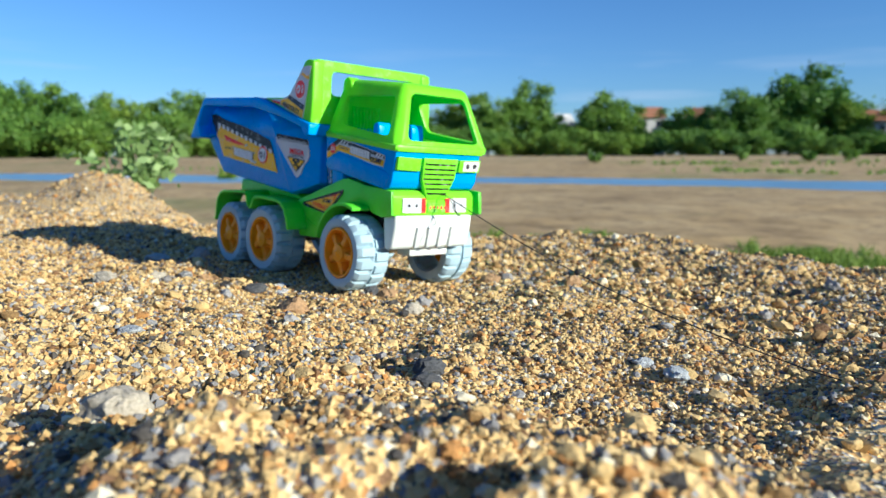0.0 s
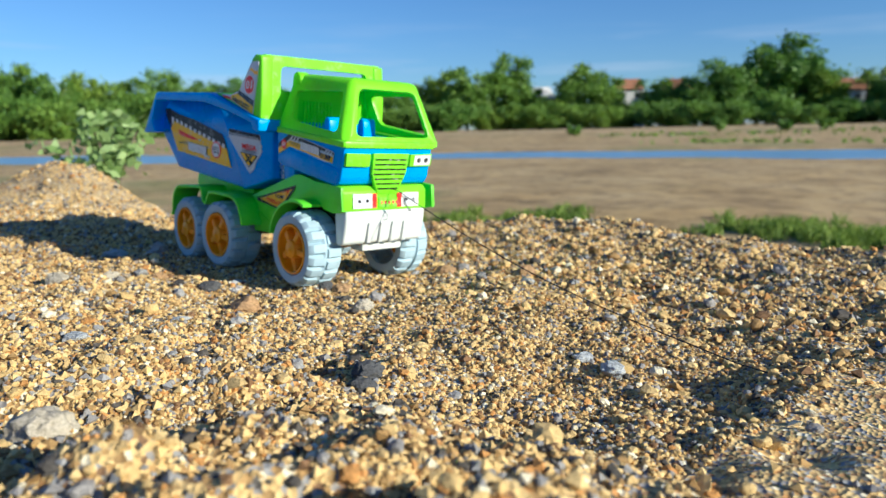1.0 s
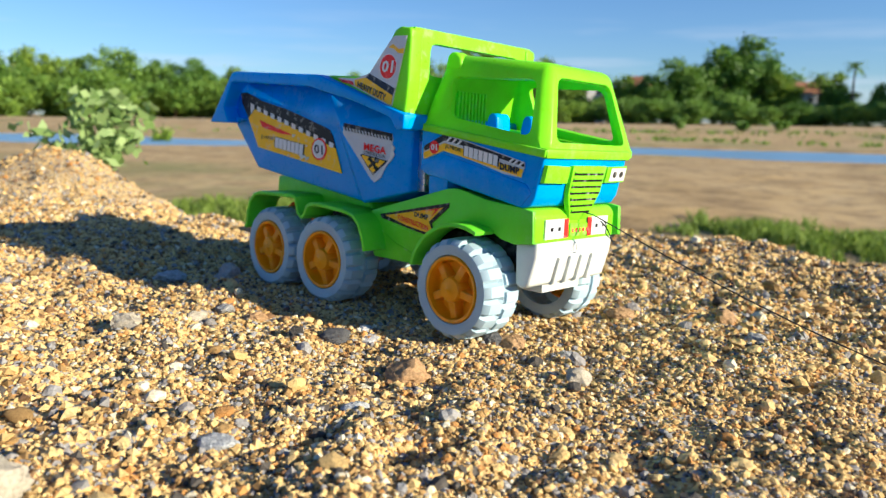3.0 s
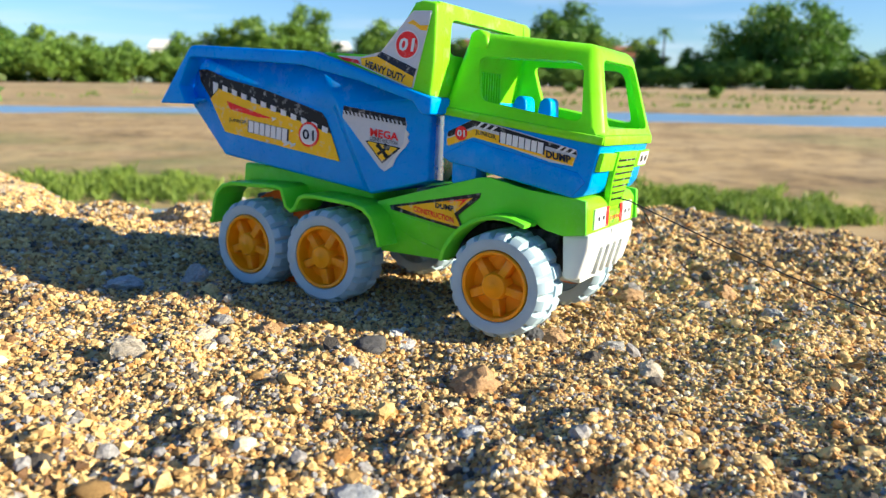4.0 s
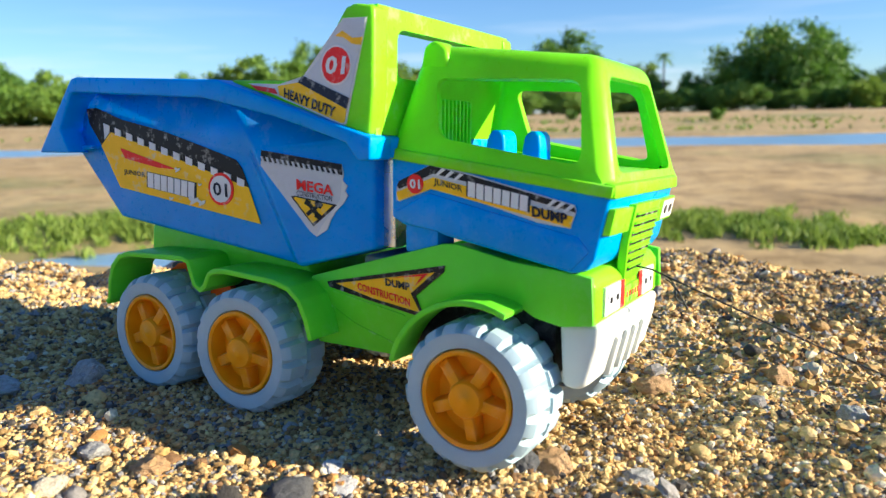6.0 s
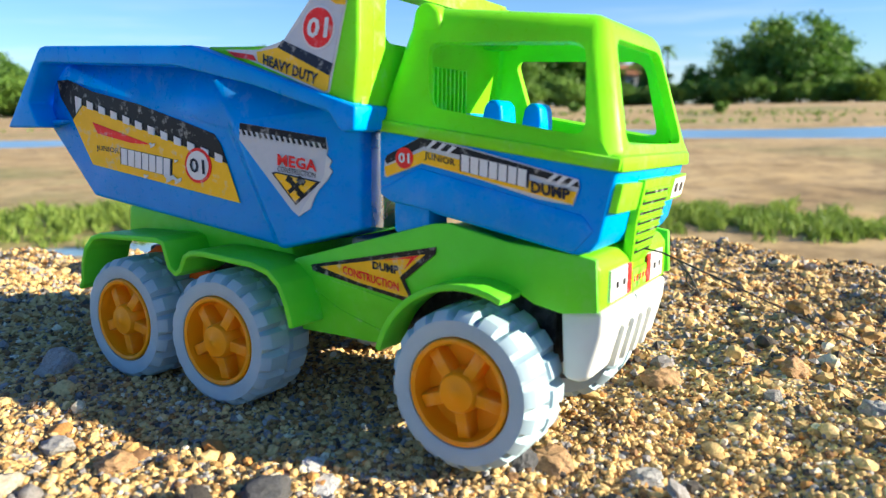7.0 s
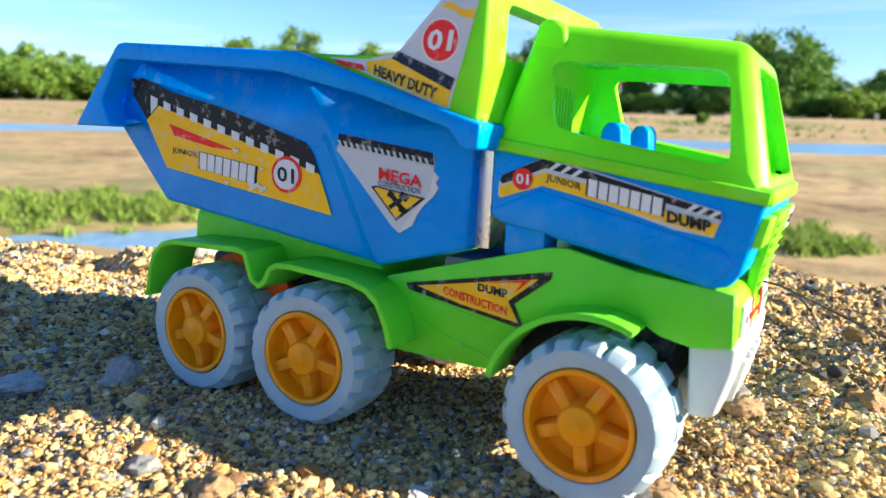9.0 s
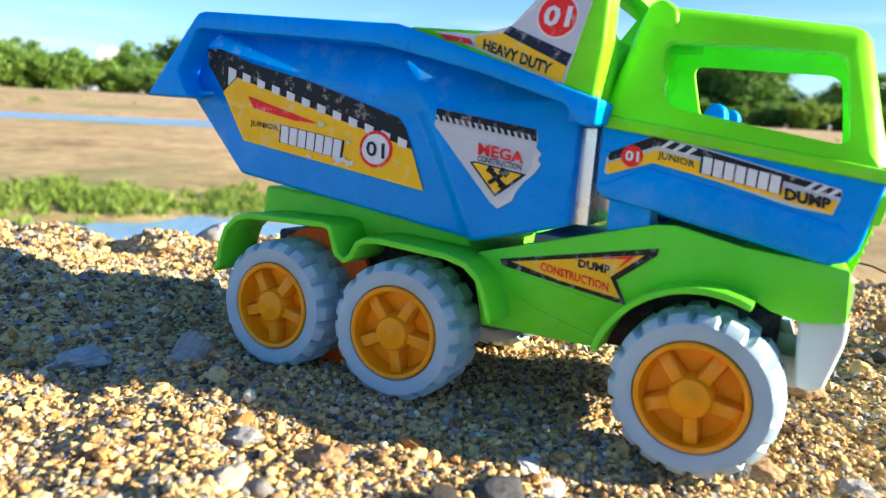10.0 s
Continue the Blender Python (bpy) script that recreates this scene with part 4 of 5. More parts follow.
sticker("band", [(0.1541, 0.0866), (0.1551, 0.0887), (0.1715, 0.0961), (0.191, 0.0925), (0.2385, 0.0818), (0.2393, 0.0793), (0.2251, 0.0823), (0.1912, 0.0894), (0.1732, 0.0926), (0.1553, 0.0852)], door_y, 0.0006, S_BLACK, ds)
sticker("panel", [(0.1537, 0.0838), (0.1733, 0.0910), (0.1914, 0.0875), (0.2230, 0.0803), (0.2384, 0.0777), (0.2372, 0.0732), (0.1989, 0.0808), (0.1723, 0.0860), (0.1549, 0.0799)], door_y, 0.0006, S_YELLOW, ds)
sticker("badge", disc((0.1640, 0.0878), 0.0043), door_y, 0.0009, S_RED, ds)
lettering("01", [(0.1614, 0.0858), (0.1613, 0.0900), (0.1668, 0.0898), (0.1669, 0.0856)], door_y, 0.0012, S_WHITE, ds, 0.03)
for x in (0.1745, 0.1790, 0.1835, 0.2300, 0.2340, 0.2265):
    z = 0.0950 - (x - 0.174) * 0.212
    sticker("stripe", [(x, z - 0.0028), (x + 0.0014, z - 0.0031), (x + 0.0052, z - 0.0004), (x + 0.0034, z + 0.0002)], door_y, 0.0009, S_WHITE, ds)
lettering("JUNIOR", [(0.1739, 0.0872), (0.1740, 0.0907), (0.1881, 0.0879), (0.1884, 0.0844)], door_y, 0.0010, S_NAVY, ds, 0.01)
bars(grown([(0.1908, 0.0836), (0.1908, 0.0900), (0.2193, 0.0848), (0.2191, 0.0785)], 0.0007), 7, door_y, 0.0009, S_NAVY, ds, 0.04)
bars([(0.1908, 0.0836), (0.1908, 0.0900), (0.2193, 0.0848), (0.2191, 0.0785)], 7, door_y, 0.0012, S_WHITE, ds, 0.16)
lettering("DUMP", [(0.2210, 0.0767), (0.2208, 0.0811), (0.2361, 0.0787), (0.2363, 0.0745)], door_y, 0.0012, S_NAVY, ds, 0.045)

# arrow sticker on the chassis
ar = sticker("arrow_sticker", [(0.1109, 0.0378), (0.1786, 0.0522), (0.1781, 0.0491), (0.1631, 0.0367), (0.1681, 0.0269), (0.1388, 0.0311), (0.1120, 0.0352)], plate_y, 0.0006, S_BLACK, truck, "black edged orange arrow sticker")
sticker("panel", [(0.1166, 0.0375), (0.1735, 0.0487), (0.1606, 0.0376), (0.1657, 0.0293), (0.1387, 0.0328)], plate_y, 0.0009, S_ORANGE, ar)
sticker("wedge", [(0.1503, 0.0438), (0.1704, 0.0480), (0.1632, 0.0415), (0.1665, 0.0462)], plate_y, 0.0012, S_RED, ar)
lettering("DUMP", [(0.1467, 0.0398), (0.1465, 0.0432), (0.1603, 0.0424), (0.1605, 0.0387)], plate_y, 0.0012, S_NAVY, ar, 0.04)
lettering("CONSTRUCTION", [(0.1302, 0.0358), (0.1300, 0.0396), (0.1604, 0.0352), (0.1606, 0.0314)], plate_y, 0.0012, S_RED, ar, 0.03)

# tow cord with its knot
def cord(name, pts, r, label):
    cu = bpy.data.curves.new(name, "CURVE")
    cu.dimensions, cu.bevel_depth, cu.bevel_resolution = "3D", r, 2
    sp = cu.splines.new("POLY")
    sp.points.add(len(pts) - 1)
    for p, c in zip(sp.points, pts):
        p.co = (*(TILT @ Vector(c)), 1)
    tmp = new("tmp", cu)
    me = bpy.data.meshes.new_from_object(tmp)
    bpy.data.objects.remove(tmp)
    me.materials.clear()
    me.materials.append(CORD)
    me.name = name
    return tagged(new(name, me), label, "cord")


tow = [(0.2440, YC, 0.0520), (0.2560, YC, 0.0505)]
tow += [(0.256 + 0.30 * t, YC - 0.004 * t, 0.0505 - 0.0790 * t - 0.010 * math.sin(math.pi * t)) for t in [i / 14 for i in range(1, 15)]]
tow += [(0.60 + 0.03 * i, YC + 0.004 * math.sin(i), -0.0335 + 0.004 * math.sin(i * 1.7)) for i in range(12)]
main = cord("tow_cord", tow, 0.00042, "thin black tow cord tied to the front of the toy truck")
loop = [(0.262 + 0.010 * t + 0.0016 * math.sin(t * 6.28), YC + 0.002 * math.cos(t * 6.28), 0.0478 - 0.0130 * t) for t in [i / 10 for i in range(11)]]
loop += [(0.2725 - 0.010 * t, YC - 0.0015, 0.0348 + 0.0125 * t + 0.002 * math.sin(t * 3.14)) for t in [i / 8 for i in range(9)]]
k_ = cord("knot", loop, 0.00040, "loose loop of the cord's knot")
k_.parent = main
del k_["category"]

# ---- gravel ----
rng = np.random.default_rng(5)


def ico(sub=0):
    bm = bmesh.new()
    bmesh.ops.create_icosphere(bm, subdivisions=sub + 1, radius=1.0)
    v = np.array([w.co[:] for w in bm.verts])
    bm.verts.index_update()
    f = np.array([[w.index for w in q.verts] for q in bm.faces])
    bm.free()
    return v, f


ICO_V, ICO_F = ico(0)
ICO2_V, ICO2_F = ico(1)
OCT_V = np.array([(1, 0, 0), (0, 1, 0), (-1, 0, 0), (0, -1, 0), (0, 0, 1), (0, 0, -1)], float)
OCT_F = np.array([(0, 1, 4), (1, 2, 4), (2, 3, 4), (3, 0, 4), (1, 0, 5), (2, 1, 5), (3, 2, 5), (0, 3, 5)])


def grains(name, n, x0, x1, y0, y1, r0, r1, label, seed, flat=0.72, shape=None):
    bv, bf = shape or (ICO_V, ICO_F)
    g = np.random.default_rng(seed)
    x, y = g.uniform(x0, x1, n), g.uniform(y0, y1, n)
    r = r0 * (r1 / r0) ** (g.random(n) ** 2.3)
    keep = g.random(n) < 0.48 + 0.85 * smooth_step(-0.16, 0.16, value_noise(x, y, 0.045, seed) + 0.7 * value_noise(x, y, 0.13, seed + 50))
    x, y, r = x[keep], y[keep], r[keep]
    n = len(x)
    z = ground_height(x, y) + r * g.uniform(-0.25, 0.75, n)
    dirs = bv[None] * g.uniform(0.76, 1.18, (n, len(bv), 1))
    sc = np.stack([g.uniform(0.75, 1.35, n), g.uniform(0.75, 1.2, n), g.uniform(0.62, 1.0, n) * flat * 1.25], -1)
    p = dirs * sc[:, None, :] * r[:, None, None]
    a, b = g.uniform(0, 6.283, n), g.normal(0, 0.45, n)
    ca, sa, cb, sb = np.cos(a)[:, None], np.sin(a)[:, None], np.cos(b)[:, None], np.sin(b)[:, None]
    px, pz = p[..., 0] * cb + p[..., 2] * sb, -p[..., 0] * sb + p[..., 2] * cb
    py = p[..., 1]
    p = np.stack([px * ca - py * sa, px * sa + py * ca, pz], -1) + np.stack([x, y, z], -1)[:, None, :]
    f = bf[None] + (np.arange(n) * len(bv))[:, None, None]
    return tagged(new(name, big_mesh(name, p.reshape(-1, 3), f.reshape(-1, 3), GRAIN, False)), label, "gravel", kind="stuff")


grains("gravel", 100000, -0.12, 0.60, -0.20, 0.16, 0.00075, 0.0024, "coarse tan, grey and orange river gravel", 11)
grains("gravel", 72000, -0.62, 0.74, 0.14, 0.62, 0.0010, 0.0036, "tan gravel towards the bank edge", 12, 0.8, (OCT_V * 1.2, OCT_F))
grains("gravel", 26000, -0.62, -0.10, -0.20, 0.16, 0.0010, 0.0036, "tan gravel behind the truck", 15, 0.8, (OCT_V * 1.2, OCT_F))
grains("gravel", 26000, 0.24, 0.74, -0.33, -0.12, 0.0009, 0.0028, "gravel in the trodden foreground", 16, 0.8, (OCT_V * 1.2, OCT_F))
grains("gravel", 26000, -0.40, 0.26, -0.40, -0.19, 0.0010, 0.0030, "gravel beside the trodden foreground", 19, 0.8, (OCT_V * 1.2, OCT_F))
grains("gravel", 9000, -1.6, -0.60, -0.25, 0.60, 0.0018, 0.0050, "scattered gravel on the sand heap", 13, 0.72, (OCT_V * 1.2, OCT_F))
grains("gravel", 8000, 0.58, 1.6, -0.2, 0.9, 0.0016, 0.0050, "scattered gravel along the bank", 14, 0.72, (OCT_V * 1.2, OCT_F))

grains("gravel", 1000, -0.14, 0.62, -0.26, 0.16, 0.0022, 0.0050, "larger angular stones among the gravel", 17, 0.66, (ICO2_V, ICO2_F))
grains("gravel", 1500, -0.62, 0.74, 0.10, 0.62, 0.0026, 0.0070, "larger angular stones along the bank", 18, 0.66, (ICO2_V, ICO2_F))


def stone_mesh(name, mat, seed, sub=1, rough=0.22):
    g = np.random.default_rng(seed)
    v, f = ico(sub)
    q = v.copy()
    for k in range(5):
        d = g.normal(size=3)
        d /= np.linalg.norm(d)
        cut = g.uniform(0.55, 0.85)
        s = q @ d
        q = q - np.maximum(s - cut, 0)[:, None] * d[None] * 0.85
    q = q * (1 + rough * np.array([[noise.fractal(Vector(w) * 2.3 + Vector((seed, 0, 0)), 1.0, 2.0, 4)] for w in q]) * 0.9)
    me = mesh_of(name, q, f, mat, True)
    me.set_sharp_from_angle(angle=radians(38))
    return me


PEB = [stone_mesh("pebble", PEBBLE, 100 + k, 1 if k < 4 else 0) for k in range(8)]
k = 0
while k < 280:
    x, y = rng.uniform(-0.45, 0.70), rng.uniform(-0.24, 0.60)
    if -0.06 < x < 0.27 and -0.03 < y < 0.17:
        continue
    r = 0.0028 * (2.4 ** (rng.random() ** 2.0))
    o = new("pebble", PEB[k % 8])
    o.parent = ground
    o.matrix_basis = Matrix.Translation((x, y, float(ground_height(x, y)) + r * 0.25)) @ pose(0, 0, 0, rng.uniform(-25, 25), rng.uniform(-25, 25), rng.uniform(0, 360)) @ Matrix.Diagonal((r * 1.25, r, r * 0.72, 1))
    k += 1

ROCKS = [(0.2183, -0.0498, 0.0110, 0.85, ROCK_TAN, "rough tan rock lying on the gravel"), (0.0566, -0.1388, 0.0095, 0.8, ROCK_PALE, "pale cream stone lying on the gravel"),
         (0.2407, 0.1447, 0.0085, 0.8, ROCK_TAN, "tan stone lying on the gravel"), (0.1477, -0.0456, 0.0090, 0.6, ROCK_DARK, "dark grey stone lying on the gravel"),
         (0.2987, 0.1931, 0.0070, 0.9, ROCK_TAN, "yellowish pebble in front of the truck"), (0.3392, 0.1455, 0.0080, 0.8, ROCK_GREY, "grey stone in front of the truck"),
         (-0.0794, -0.0434, 0.0130, 0.45, ROCK_BLUE, "pale blue grey stone in the truck's shade"), (0.0804, -0.0629, 0.0080, 0.6, ROCK_TAN, "flat tan stone beside the truck"),
         (0.0427, -0.0636, 0.0070, 0.6, ROCK_GREY, "small grey stone beside the truck"), (0.1483, -0.0207, 0.0050, 0.4, SHELL, "white shell fragment by the front wheel"),
         (0.1580, -0.0269, 0.0058, 0.3, SHELL, "white shell fragment by the front wheel"), (0.4971, 0.0392, 0.0088, 0.55, ROCK_BLUE, "pale blue grey stone on the gravel"),
         (0.4715, 0.0433, 0.0062, 0.55, ROCK_BLUE, "blue grey stone on the gravel"), (0.2938, 0.0092, 0.0070, 0.9, ROCK_PALE, "pale stone on the gravel"),
         (0.4263, -0.2443, 0.0105, 0.9, ROCK_PALE, "cream stone half sunk in gravel"), (0.4450, -0.1050, 0.0058, 0.7, ROCK_DARK, "dark stone half sunk in gravel"),
         (0.4242, -0.0861, 0.0075, 0.8, ROCK_DARK, "small black stone on the gravel"), (0.0701, -0.0998, 0.0060, 0.9, ROCK_PALE, "pale stone lying on the gravel"),
         (0.2335, -0.2617, 0.0120, 0.9, ROCK_PALE, "whitish stone on the gravel"), (0.2522, -0.1148, 0.0060, 0.6, ROCK_BLUE, "blue grey stone on the gravel"),
         (0.2391, -0.1778, 0.0070, 0.5, ROCK_BLUE, "flat blue grey stone on the gravel"), (-0.0350, -0.0160, 0.0095, 1.0, ROCK_GREY, "upright grey stone behind the rear wheel"),
         (-0.30, 0.26, 0.020, 0.7, ROCK_GREY, "grey rock on the bank edge"), (-0.36, 0.22, 0.012, 0.7, ROCK_DARK, "dark rock on the bank edge"), (0.2159, 0.0269, 0.0070, 0.8, ROCK_DARK, "dark stone against the front tyre"),
         (0.2623, 0.0443, 0.0080, 0.6, ROCK_GREY, "flat grey stone near the front wheel"), (0.2265, 0.0344, 0.0085, 0.5, ROCK_TAN, "flat reddish stone before the truck")]
for k, (x, y, r, flat, mat, label) in enumerate(ROCKS):
    o = tagged(new("rock", stone_mesh("rock", mat, 300 + k, 3, 0.22)), label, "stone", "stones on the gravel")
    o.matrix_world = Matrix.Translation((x, y, float(ground_height(x, y)) + r * flat * 0.30)) @ pose(0, 0, 0, rng.uniform(-12, 12), rng.uniform(-12, 12), rng.uniform(0, 360)) @ Matrix.Diagonal((r * 1.25, r, r * flat, 1))


# ---- plants ----
def leaf_cards(centres, n, spread, size, g, up=0.3, long=1.6):
    """Many small leaf quads round the given centres."""
    c = centres[g.integers(0, len(centres), n)]
    p = c + g.normal(size=(n, 3)) * spread
    a = g.normal(size=(n, 3))
    a[:, 2] = a[:, 2] * 0.6 + up
    a /= np.linalg.norm(a, axis=1, keepdims=True)
    b = np.cross(a, g.normal(size=(n, 3)))
    b /= np.linalg.norm(b, axis=1, keepdims=True)
    s = size * g.uniform(0.6, 1.3, (n, 1))
    a, b = a * s * long / 2, b * s / 2
    v = np.stack([p - a, p + b * 0.9 - a * 0.1, p + a, p - b * 0.9 - a * 0.1], 1).reshape(-1, 3)
    f = np.arange(n * 4).reshape(n, 4)
    return v, f


def limb(bm, p, q, r0, r1, k=6):
    d = (Vector(q) - Vector(p)).normalized()
    s = d.orthogonal().normalized()
    t = d.cross(s)
    rows_ = []
    for c, r in ((Vector(p), r0), (Vector(q), r1)):
        rows_.append([bm.verts.new(c + (s * math.cos(2 * math.pi * i / k) + t * math.sin(2 * math.pi * i / k)) * r) for i in range(k)])
    for i in range(k):
        bm.faces.new((rows_[0][i], rows_[0][(i + 1) % k], rows_[1][(i + 1) % k], rows_[1][i]))


def tree_kind(seed, width, base, clumps, cards, size):
    """Meshes for a tree one unit high: trunk with limbs, and a ragged crown of leaf clumps."""
    g = np.random.default_rng(seed)
    cs = []
    while len(cs) < clumps:
        p = g.uniform(-1, 1, 3)
        r = np.linalg.norm(p)
        if r > 1 or r < 0.45:
            continue
        lob = 1 + 0.22 * math.sin(3.1 * math.atan2(p[1], p[0]) + seed) + 0.12 * math.sin(5 * p[2] + seed)
        cs.append((p[0] * width * 0.5 * lob, p[1] * width * 0.5 * lob, base + (1 - base) * 0.5 * (1 + p[2] * lob * 0.92)))
    cs = np.array(cs)
    v, f = leaf_cards(cs, cards, np.array([0.055, 0.055, 0.042]) * (0.6 + width * 0.5), size, g, 0.1)
    crown = big_mesh("crown", v, f, LEAF, False)
    bm = bmesh.new()
    top = 0.3 + base * 0.6
    limb(bm, (0, 0, -0.05), (0.01, 0.0, top * 0.6), 0.030, 0.022)
    limb(bm, (0.01, 0, top * 0.58), (0.0, 0.02, top + 0.2), 0.022, 0.010)
    for c in cs[:: max(1, clumps // 7)]:
        limb(bm, (0.005, 0.0, top * 0.6), tuple(c), 0.012, 0.003, 5)
    return finish("trunk", bm, BARK), crown


KINDS = [tree_kind(21, 1.05, 0.06, 80, 10500, 0.034), tree_kind(22, 0.80, 0.08, 66, 9500, 0.034), tree_kind(23, 1.45, 0.04, 95, 12500, 0.036), tree_kind(24, 0.60, 0.10, 54, 8000, 0.036),
         tree_kind(25, 1.9, -0.02, 90, 10000, 0.058), tree_kind(26, 2.5, -0.05, 105, 12000, 0.062)]
EYE = (0.40, -0.31, 0.10)


def place_on_bank(az, dist):
    a = radians(az - 3.0)
    x, y = EYE[0] + dist * math.sin(a), EYE[1] + dist * math.cos(a)
    return x, y, float(ground_height(x, y))


def tree(az, el, dist, kind, label, name="tree"):
    x, y, z = place_on_bank(az, dist)
    h = dist * math.tan(radians(el)) + EYE[2] - z
    e = tagged(new(name), label, name, "trees on the far bank")
    for pn, me in zip(("trunk", "crown"), KINDS[kind]):
        o = new(pn, me)
        o.parent = e
    e.matrix_world = Matrix.Translation((x, y, z)) @ pose(0, 0, 0, 0, 0, (az * 47) % 360) @ Matrix.Scale(h, 4)
    return e


TALL = [(-88, 4.4, 1), (-84, 4.0, 0), (-79.5, 5.3, 0), (-76.5, 4.4, 2), (-74.5, 4.9, 3), (-72, 4.1, 1), (-69.5, 4.2, 0), (-67, 3.9, 1), (-64.5, 4.1, 2), (-62, 3.7, 1), (-59.5, 3.8, 0), (-56.7, 3.7, 3), (-54.5, 3.0, 1), (-51.5, 2.6, 0),
        (-47.3, 3.3, 0), (-44.4, 4.4, 3), (-42.0, 4.5, 1), (-39.0, 5.3, 1), (-37.0, 3.0, 3), (-33.0, 4.5, 0), (-31.4, 3.6, 1), (-27.4, 3.5, 3), (-25.2, 3.3, 0), (-22.8, 4.3, 0), (-20.0, 5.7, 0), (-18.3, 4.2, 2), (-16.2, 3.5, 3),
        (-13.6, 3.5, 3), (-12.6, 2.8, 1), (-9.6, 2.6, 0), (-7.0, 3.4, 1), (-4.6, 4.9, 2), (-2.8, 5.1, 2), (-0.6, 3.2, 0), (1.0, 2.2, 1), (3.4, 3.3, 0), (4.8, 3.7, 1), (7.0, 3.6, 0), (10, 4.0, 2), (14, 3.4, 1)]
for k, (az, el, kind) in enumerate(TALL):
    tree(az, el, 152 + (k * 7) % 16, kind, "leafy green tree on the far river bank")
for k in range(48):
    az = -92 + k * 2.25 + rng.uniform(-0.6, 0.6)
    tree(az, rng.uniform(1.2, 2.1) + (0.9 if az < -50 else 0.0), 138 + (k * 5) % 11, 4 + k % 2, "low dense green bush at the foot of the trees", "bush")


def palm(az, el, dist):
    x, y, z = place_on_bank(az, dist)
    h = dist * math.tan(radians(el)) + EYE[2] - z
    g = np.random.default_rng(int(abs(az) * 10))
    e = tagged(new("palm"), "tall thin palm rising over the trees", "palm", "trees on the far bank")
    bm = bmesh.new()
    limb(bm, (0, 0, -0.3), (0.2, 0, h * 0.5), 0.22, 0.17, 8)
    limb(bm, (0.2, 0, h * 0.5), (0.1, 0, h - 1.0), 0.17, 0.13, 8)
    t = new("trunk", finish("trunk", bm, BARK))
    t.parent = e
    vs, fs = [], []
    for i in range(22):
        a, lift = i * 2.4, g.uniform(-0.5, 0.9)
        for s in range(7):
            u0, u1 = s / 7 * 2.1, (s + 1) / 7 * 2.1
            for side in (-1, 1):
                pts = []
                for u in (u0, u1):
                    zz = h - 1.0 + lift * u - 0.33 * u * u
                    pts.append((0.1 + math.cos(a) * u, math.sin(a) * u, zz))
                w = 0.55 * (1.1 - s / 7)
                o = (-math.sin(a) * w * side, math.cos(a) * w * side, -0.35 * w)
                b = len(vs)
                vs += [pts[0], pts[1], tuple(p + q for p, q in zip(pts[1], o))]
                fs.append((b, b + 1, b + 2))
    c = new("crown", mesh_of("crown", vs, fs, LEAF))
    c.parent = e
    e.matrix_world = Matrix.Translation((x, y, z))


palm(-11.9, 4.4, 150)
palm(-13.9, 3.7, 158)
palm(-73.2, 4.3, 158)
palm(-28.8, 3.6, 160)


def grass(patches, blades, height, label, seed, width=0.010):
    g = np.random.default_rng(seed)
    vs = []
    for az, dist, ra, rd in patches:
        n = blades
        a, d = radians(az) + np.radians(g.normal(0, ra, n)), dist + g.normal(0, rd, n)
        # tufts
        t = g.integers(0, 60, n)
        ca, cd = np.radians(g.normal(0, ra, 60)), g.normal(0, rd, 60)
        a = radians(az - 3.0) + ca[t] + g.normal(0, 0.05, n) / dist
        d = dist + cd[t] + g.normal(0, 0.06, n)
        x, y = EYE[0] + d * np.sin(a), EYE[1] + d * np.cos(a)
        z = ground_height(x, y)
        hh = height * g.uniform(0.45, 1.15, n) * g.uniform(0.6, 1.1, 60)[t]
        w = width * g.uniform(0.6, 1.3, n)
        th = g.uniform(0, 6.283, n)
        bend = g.normal(0, 0.35, (n, 2)) * hh[:, None]
        p = np.stack([x, y, z - 0.02], -1)
        s = np.stack([np.cos(th) * w, np.sin(th) * w, 0 * w], -1)
        m = p + np.stack([bend[:, 0] * 0.3, bend[:, 1] * 0.3, hh * 0.6], -1)
        q = p + np.stack([bend[:, 0], bend[:, 1], hh], -1)
        vs.append(np.stack([p - s, p + s, m + s * 0.7, q, m - s * 0.7], 1).reshape(-1, 3))
    v = np.concatenate(vs)
    f = np.arange(len(v)).reshape(-1, 5)
    return tagged(new("grass", big_mesh("grass", v, f, GRASS, False)), label, "grass", kind="stuff")


grass([(-62, 8.6, 4, 0.5), (-55, 8.4, 4, 0.5), (-49, 8.2, 3, 0.3), (-34.5, 8.6, 2.2, 0.35), (-41, 8.4, 2.0, 0.3), (-11, 7.8, 3.0, 0.4), (-5, 7.6, 3.0, 0.4), (0, 7.3, 1.2, 0.2), (-17, 8.2, 2.5, 0.3)], 2000, 0.155, "green grass tufts along the puddles", 31)
grass([(-20, 60, 4, 2), (-27, 58, 2, 1), (-10, 62, 4, 2), (-2, 58, 3, 2), (-60, 60, 6, 3), (-22, 46, 3, 1), (-8, 45, 5, 1)], 260, 0.35, "sparse green scrub on the far sand", 32, 0.05)


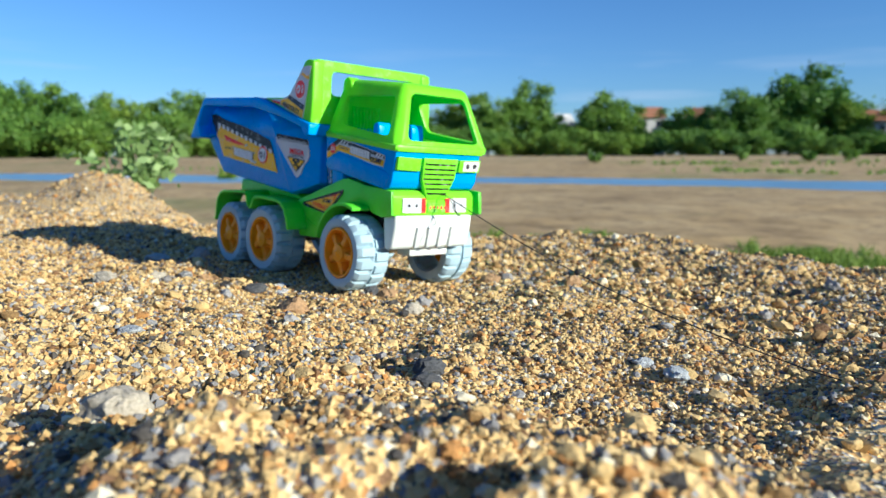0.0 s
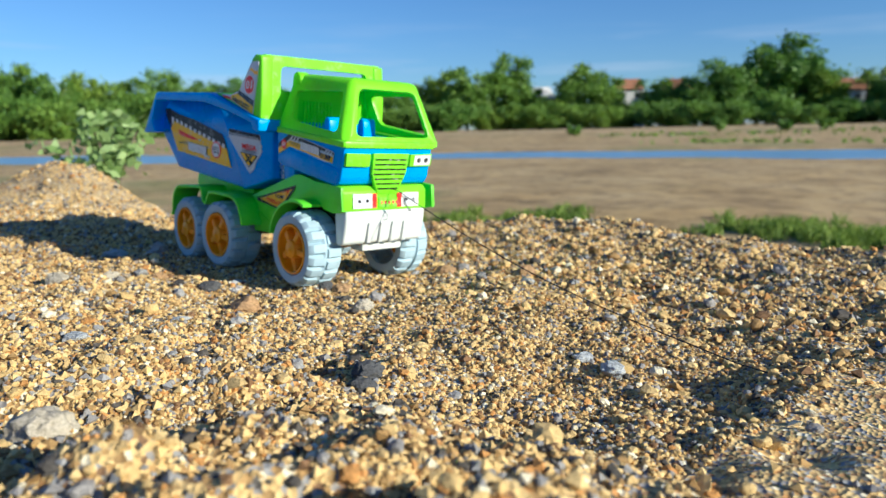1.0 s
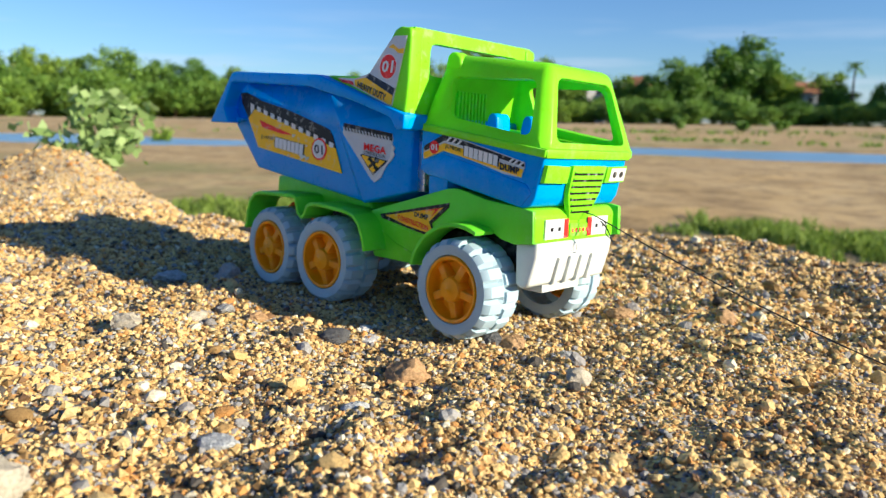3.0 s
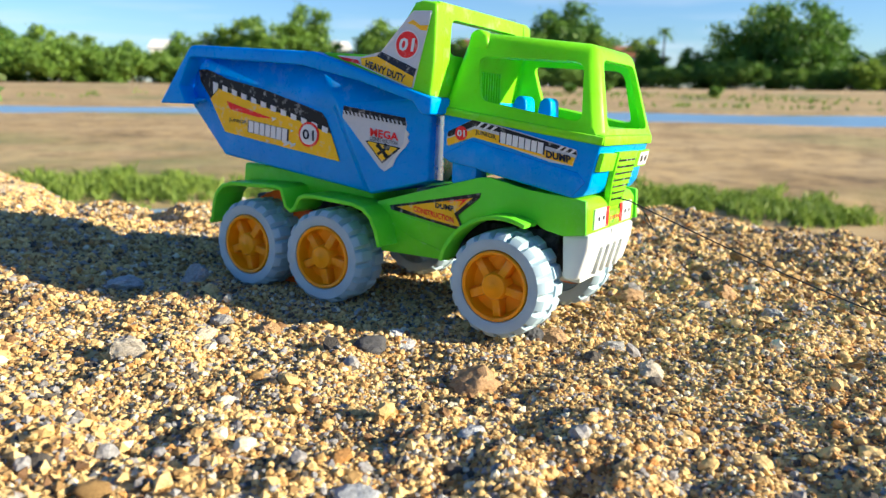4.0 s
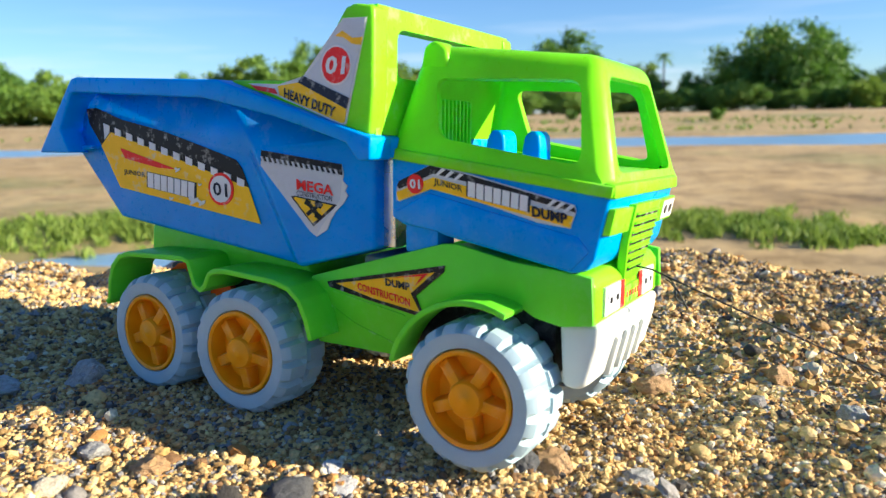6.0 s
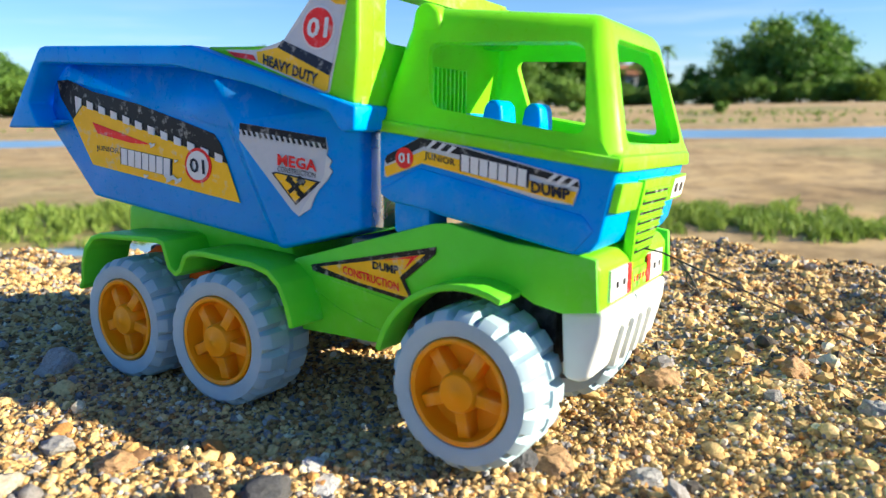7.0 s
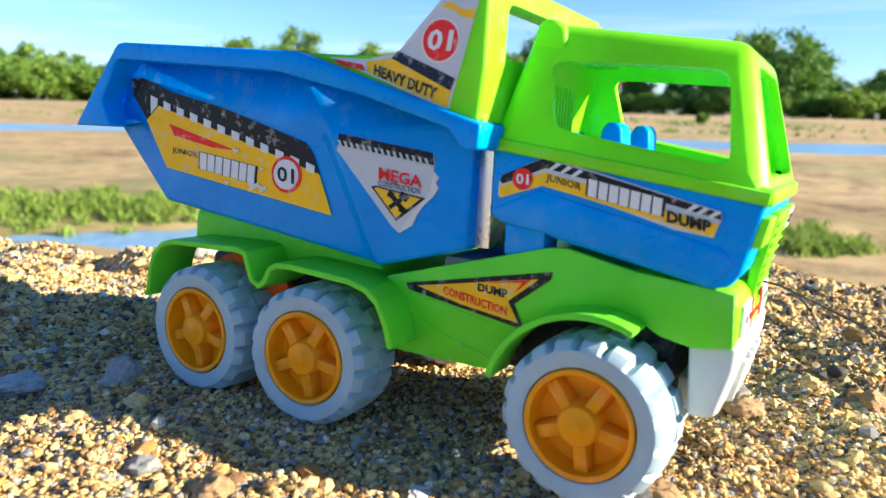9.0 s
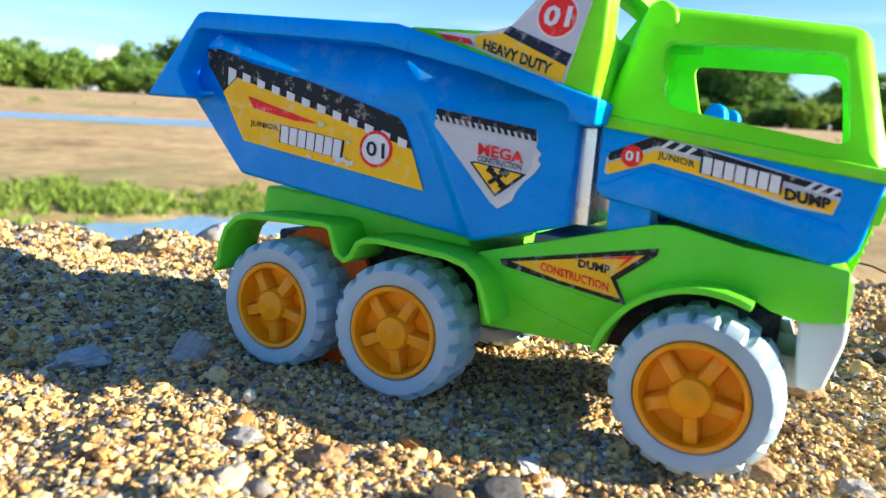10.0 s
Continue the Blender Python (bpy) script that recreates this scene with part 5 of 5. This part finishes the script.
def shrub(x, y, h, w, n, label, seed, mat, size):
    g = np.random.default_rng(seed)
    z = float(ground_height(x, y))
    e = tagged(new("shrub"), label, "shrub")
    bm = bmesh.new()
    tips = []
    for i in range(13):
        a, r = g.uniform(0, 6.283), w * 0.5 * math.sqrt(g.random())
        t = Vector((math.cos(a) * r, math.sin(a) * r, h * g.uniform(0.45, 0.95)))
        m = t * 0.5 + Vector((g.normal(0, 0.02), g.normal(0, 0.02), 0))
        limb(bm, (0, 0, -0.03), tuple(m), 0.006 * h / 0.35, 0.004 * h / 0.35, 5)
        limb(bm, tuple(m), tuple(t), 0.004 * h / 0.35, 0.002, 5)
        tips += [tuple(t), tuple(m * 1.2), tuple(t * 0.82)]
    stem = new("stem", finish("stem", bm, BARK))
    stem.parent = e
    v, f = leaf_cards(np.array(tips), n, np.array([0.09, 0.09, 0.07]) * w, size, g, 0.35, 1.5)
    c = new("foliage", big_mesh("foliage", v, f, mat, False))
    c.parent = e
    e.matrix_world = Matrix.Translation((x, y, z))


shrub(-1.02, 0.25, 0.215, 0.20, 620, "grey green leafy shrub on the sandy bank", 41, BUSH, 0.020)
for k, (az, d, h) in enumerate([(-23.0, 62, 1.3), (-33.5, 60, 0.9), (-18.5, 63, 0.8), (-16, 64, 0.9), (-62, 40, 0.7), (-8, 60, 0.9)]):
    x, y, z = place_on_bank(az, d)
    shrub(x, y, h, h * 1.2, 700, "small round shrub on the far sand", 50 + k, LEAF, 0.16)


# ---- houses behind the trees ----
def house(az, dist, el0, el1, width, wall, roofm, label, turn=0):
    x, y, z = place_on_bank(az, dist)
    top = dist * math.tan(radians(el1)) + EYE[2] - z
    eave = dist * math.tan(radians(el0)) + EYE[2] - z
    w, d = width / 2, width * 0.35
    e = tagged(new("house"), label, "house", "houses beyond the bank")
    e["base"] = Vector((0, 0, 0))
    body = part("wall", box(-w, w, -d, d, -0.3, eave, 0.03, 1), wall, e)
    bm = bmesh.new()
    o = 0.5
    v = [bm.verts.new(c) for c in ((-w - o, -d - o, eave), (w + o, -d - o, eave), (w + o, d + o, eave), (-w - o, d + o, eave), (-w * 0.75, 0, top), (w * 0.75, 0, top))]
    for q in ((0, 1, 5, 4), (2, 3, 4, 5), (1, 2, 5), (3, 0, 4), (3, 2, 1, 0)):
        bm.faces.new([v[k] for k in q])
    part("roof", bm, roofm, e)
    n = max(2, int(width / 2.6))
    for i in range(n):
        cx = -w + (i + 0.5) * width / n
        win = part("window", box(cx - 0.5, cx + 0.5, -d - 0.04, -d + 0.05, eave - 2.0, eave - 0.7, 0.02, 1), P_GLASS, e)
        part("sill", box(cx - 0.6, cx + 0.6, -d - 0.14, -d + 0.02, eave - 2.1, eave - 2.0, 0.01, 1), P_WHITE, win)
    e.matrix_world = Matrix.Translation((x, y, z)) @ pose(0, 0, 0, 0, 0, 3.0 - az + turn)


house(-36.3, 168, 2.2, 3.1, 5.5, P_WHITE, P_WHITE, "small white house between the trees", 10)
house(-35.2, 160, 1.6, 2.3, 4.5, P_PINK, P_PINK, "small pink house between the trees", -15)
house(-29.6, 172, 2.7, 3.5, 6.0, P_WHITE, P_ROOF, "house with a clay tiled roof behind trees", 5)
house(-26.2, 170, 2.6, 3.4, 5.0, P_WHITE, P_ROOF, "house with a clay tiled roof behind trees", -8)
house(-15.0, 162, 2.1, 2.9, 6.0, P_WHITE, P_ROOF, "pale house among the palms", 8)
house(1.8, 150, 1.0, 1.6, 6.0, P_WHITE, P_BLUE, "white shed with a blue sheet roof", 12)
house(-49.0, 165, 2.3, 2.9, 5.0, P_WHITE, P_WHITE, "white house behind the bushes", 0)
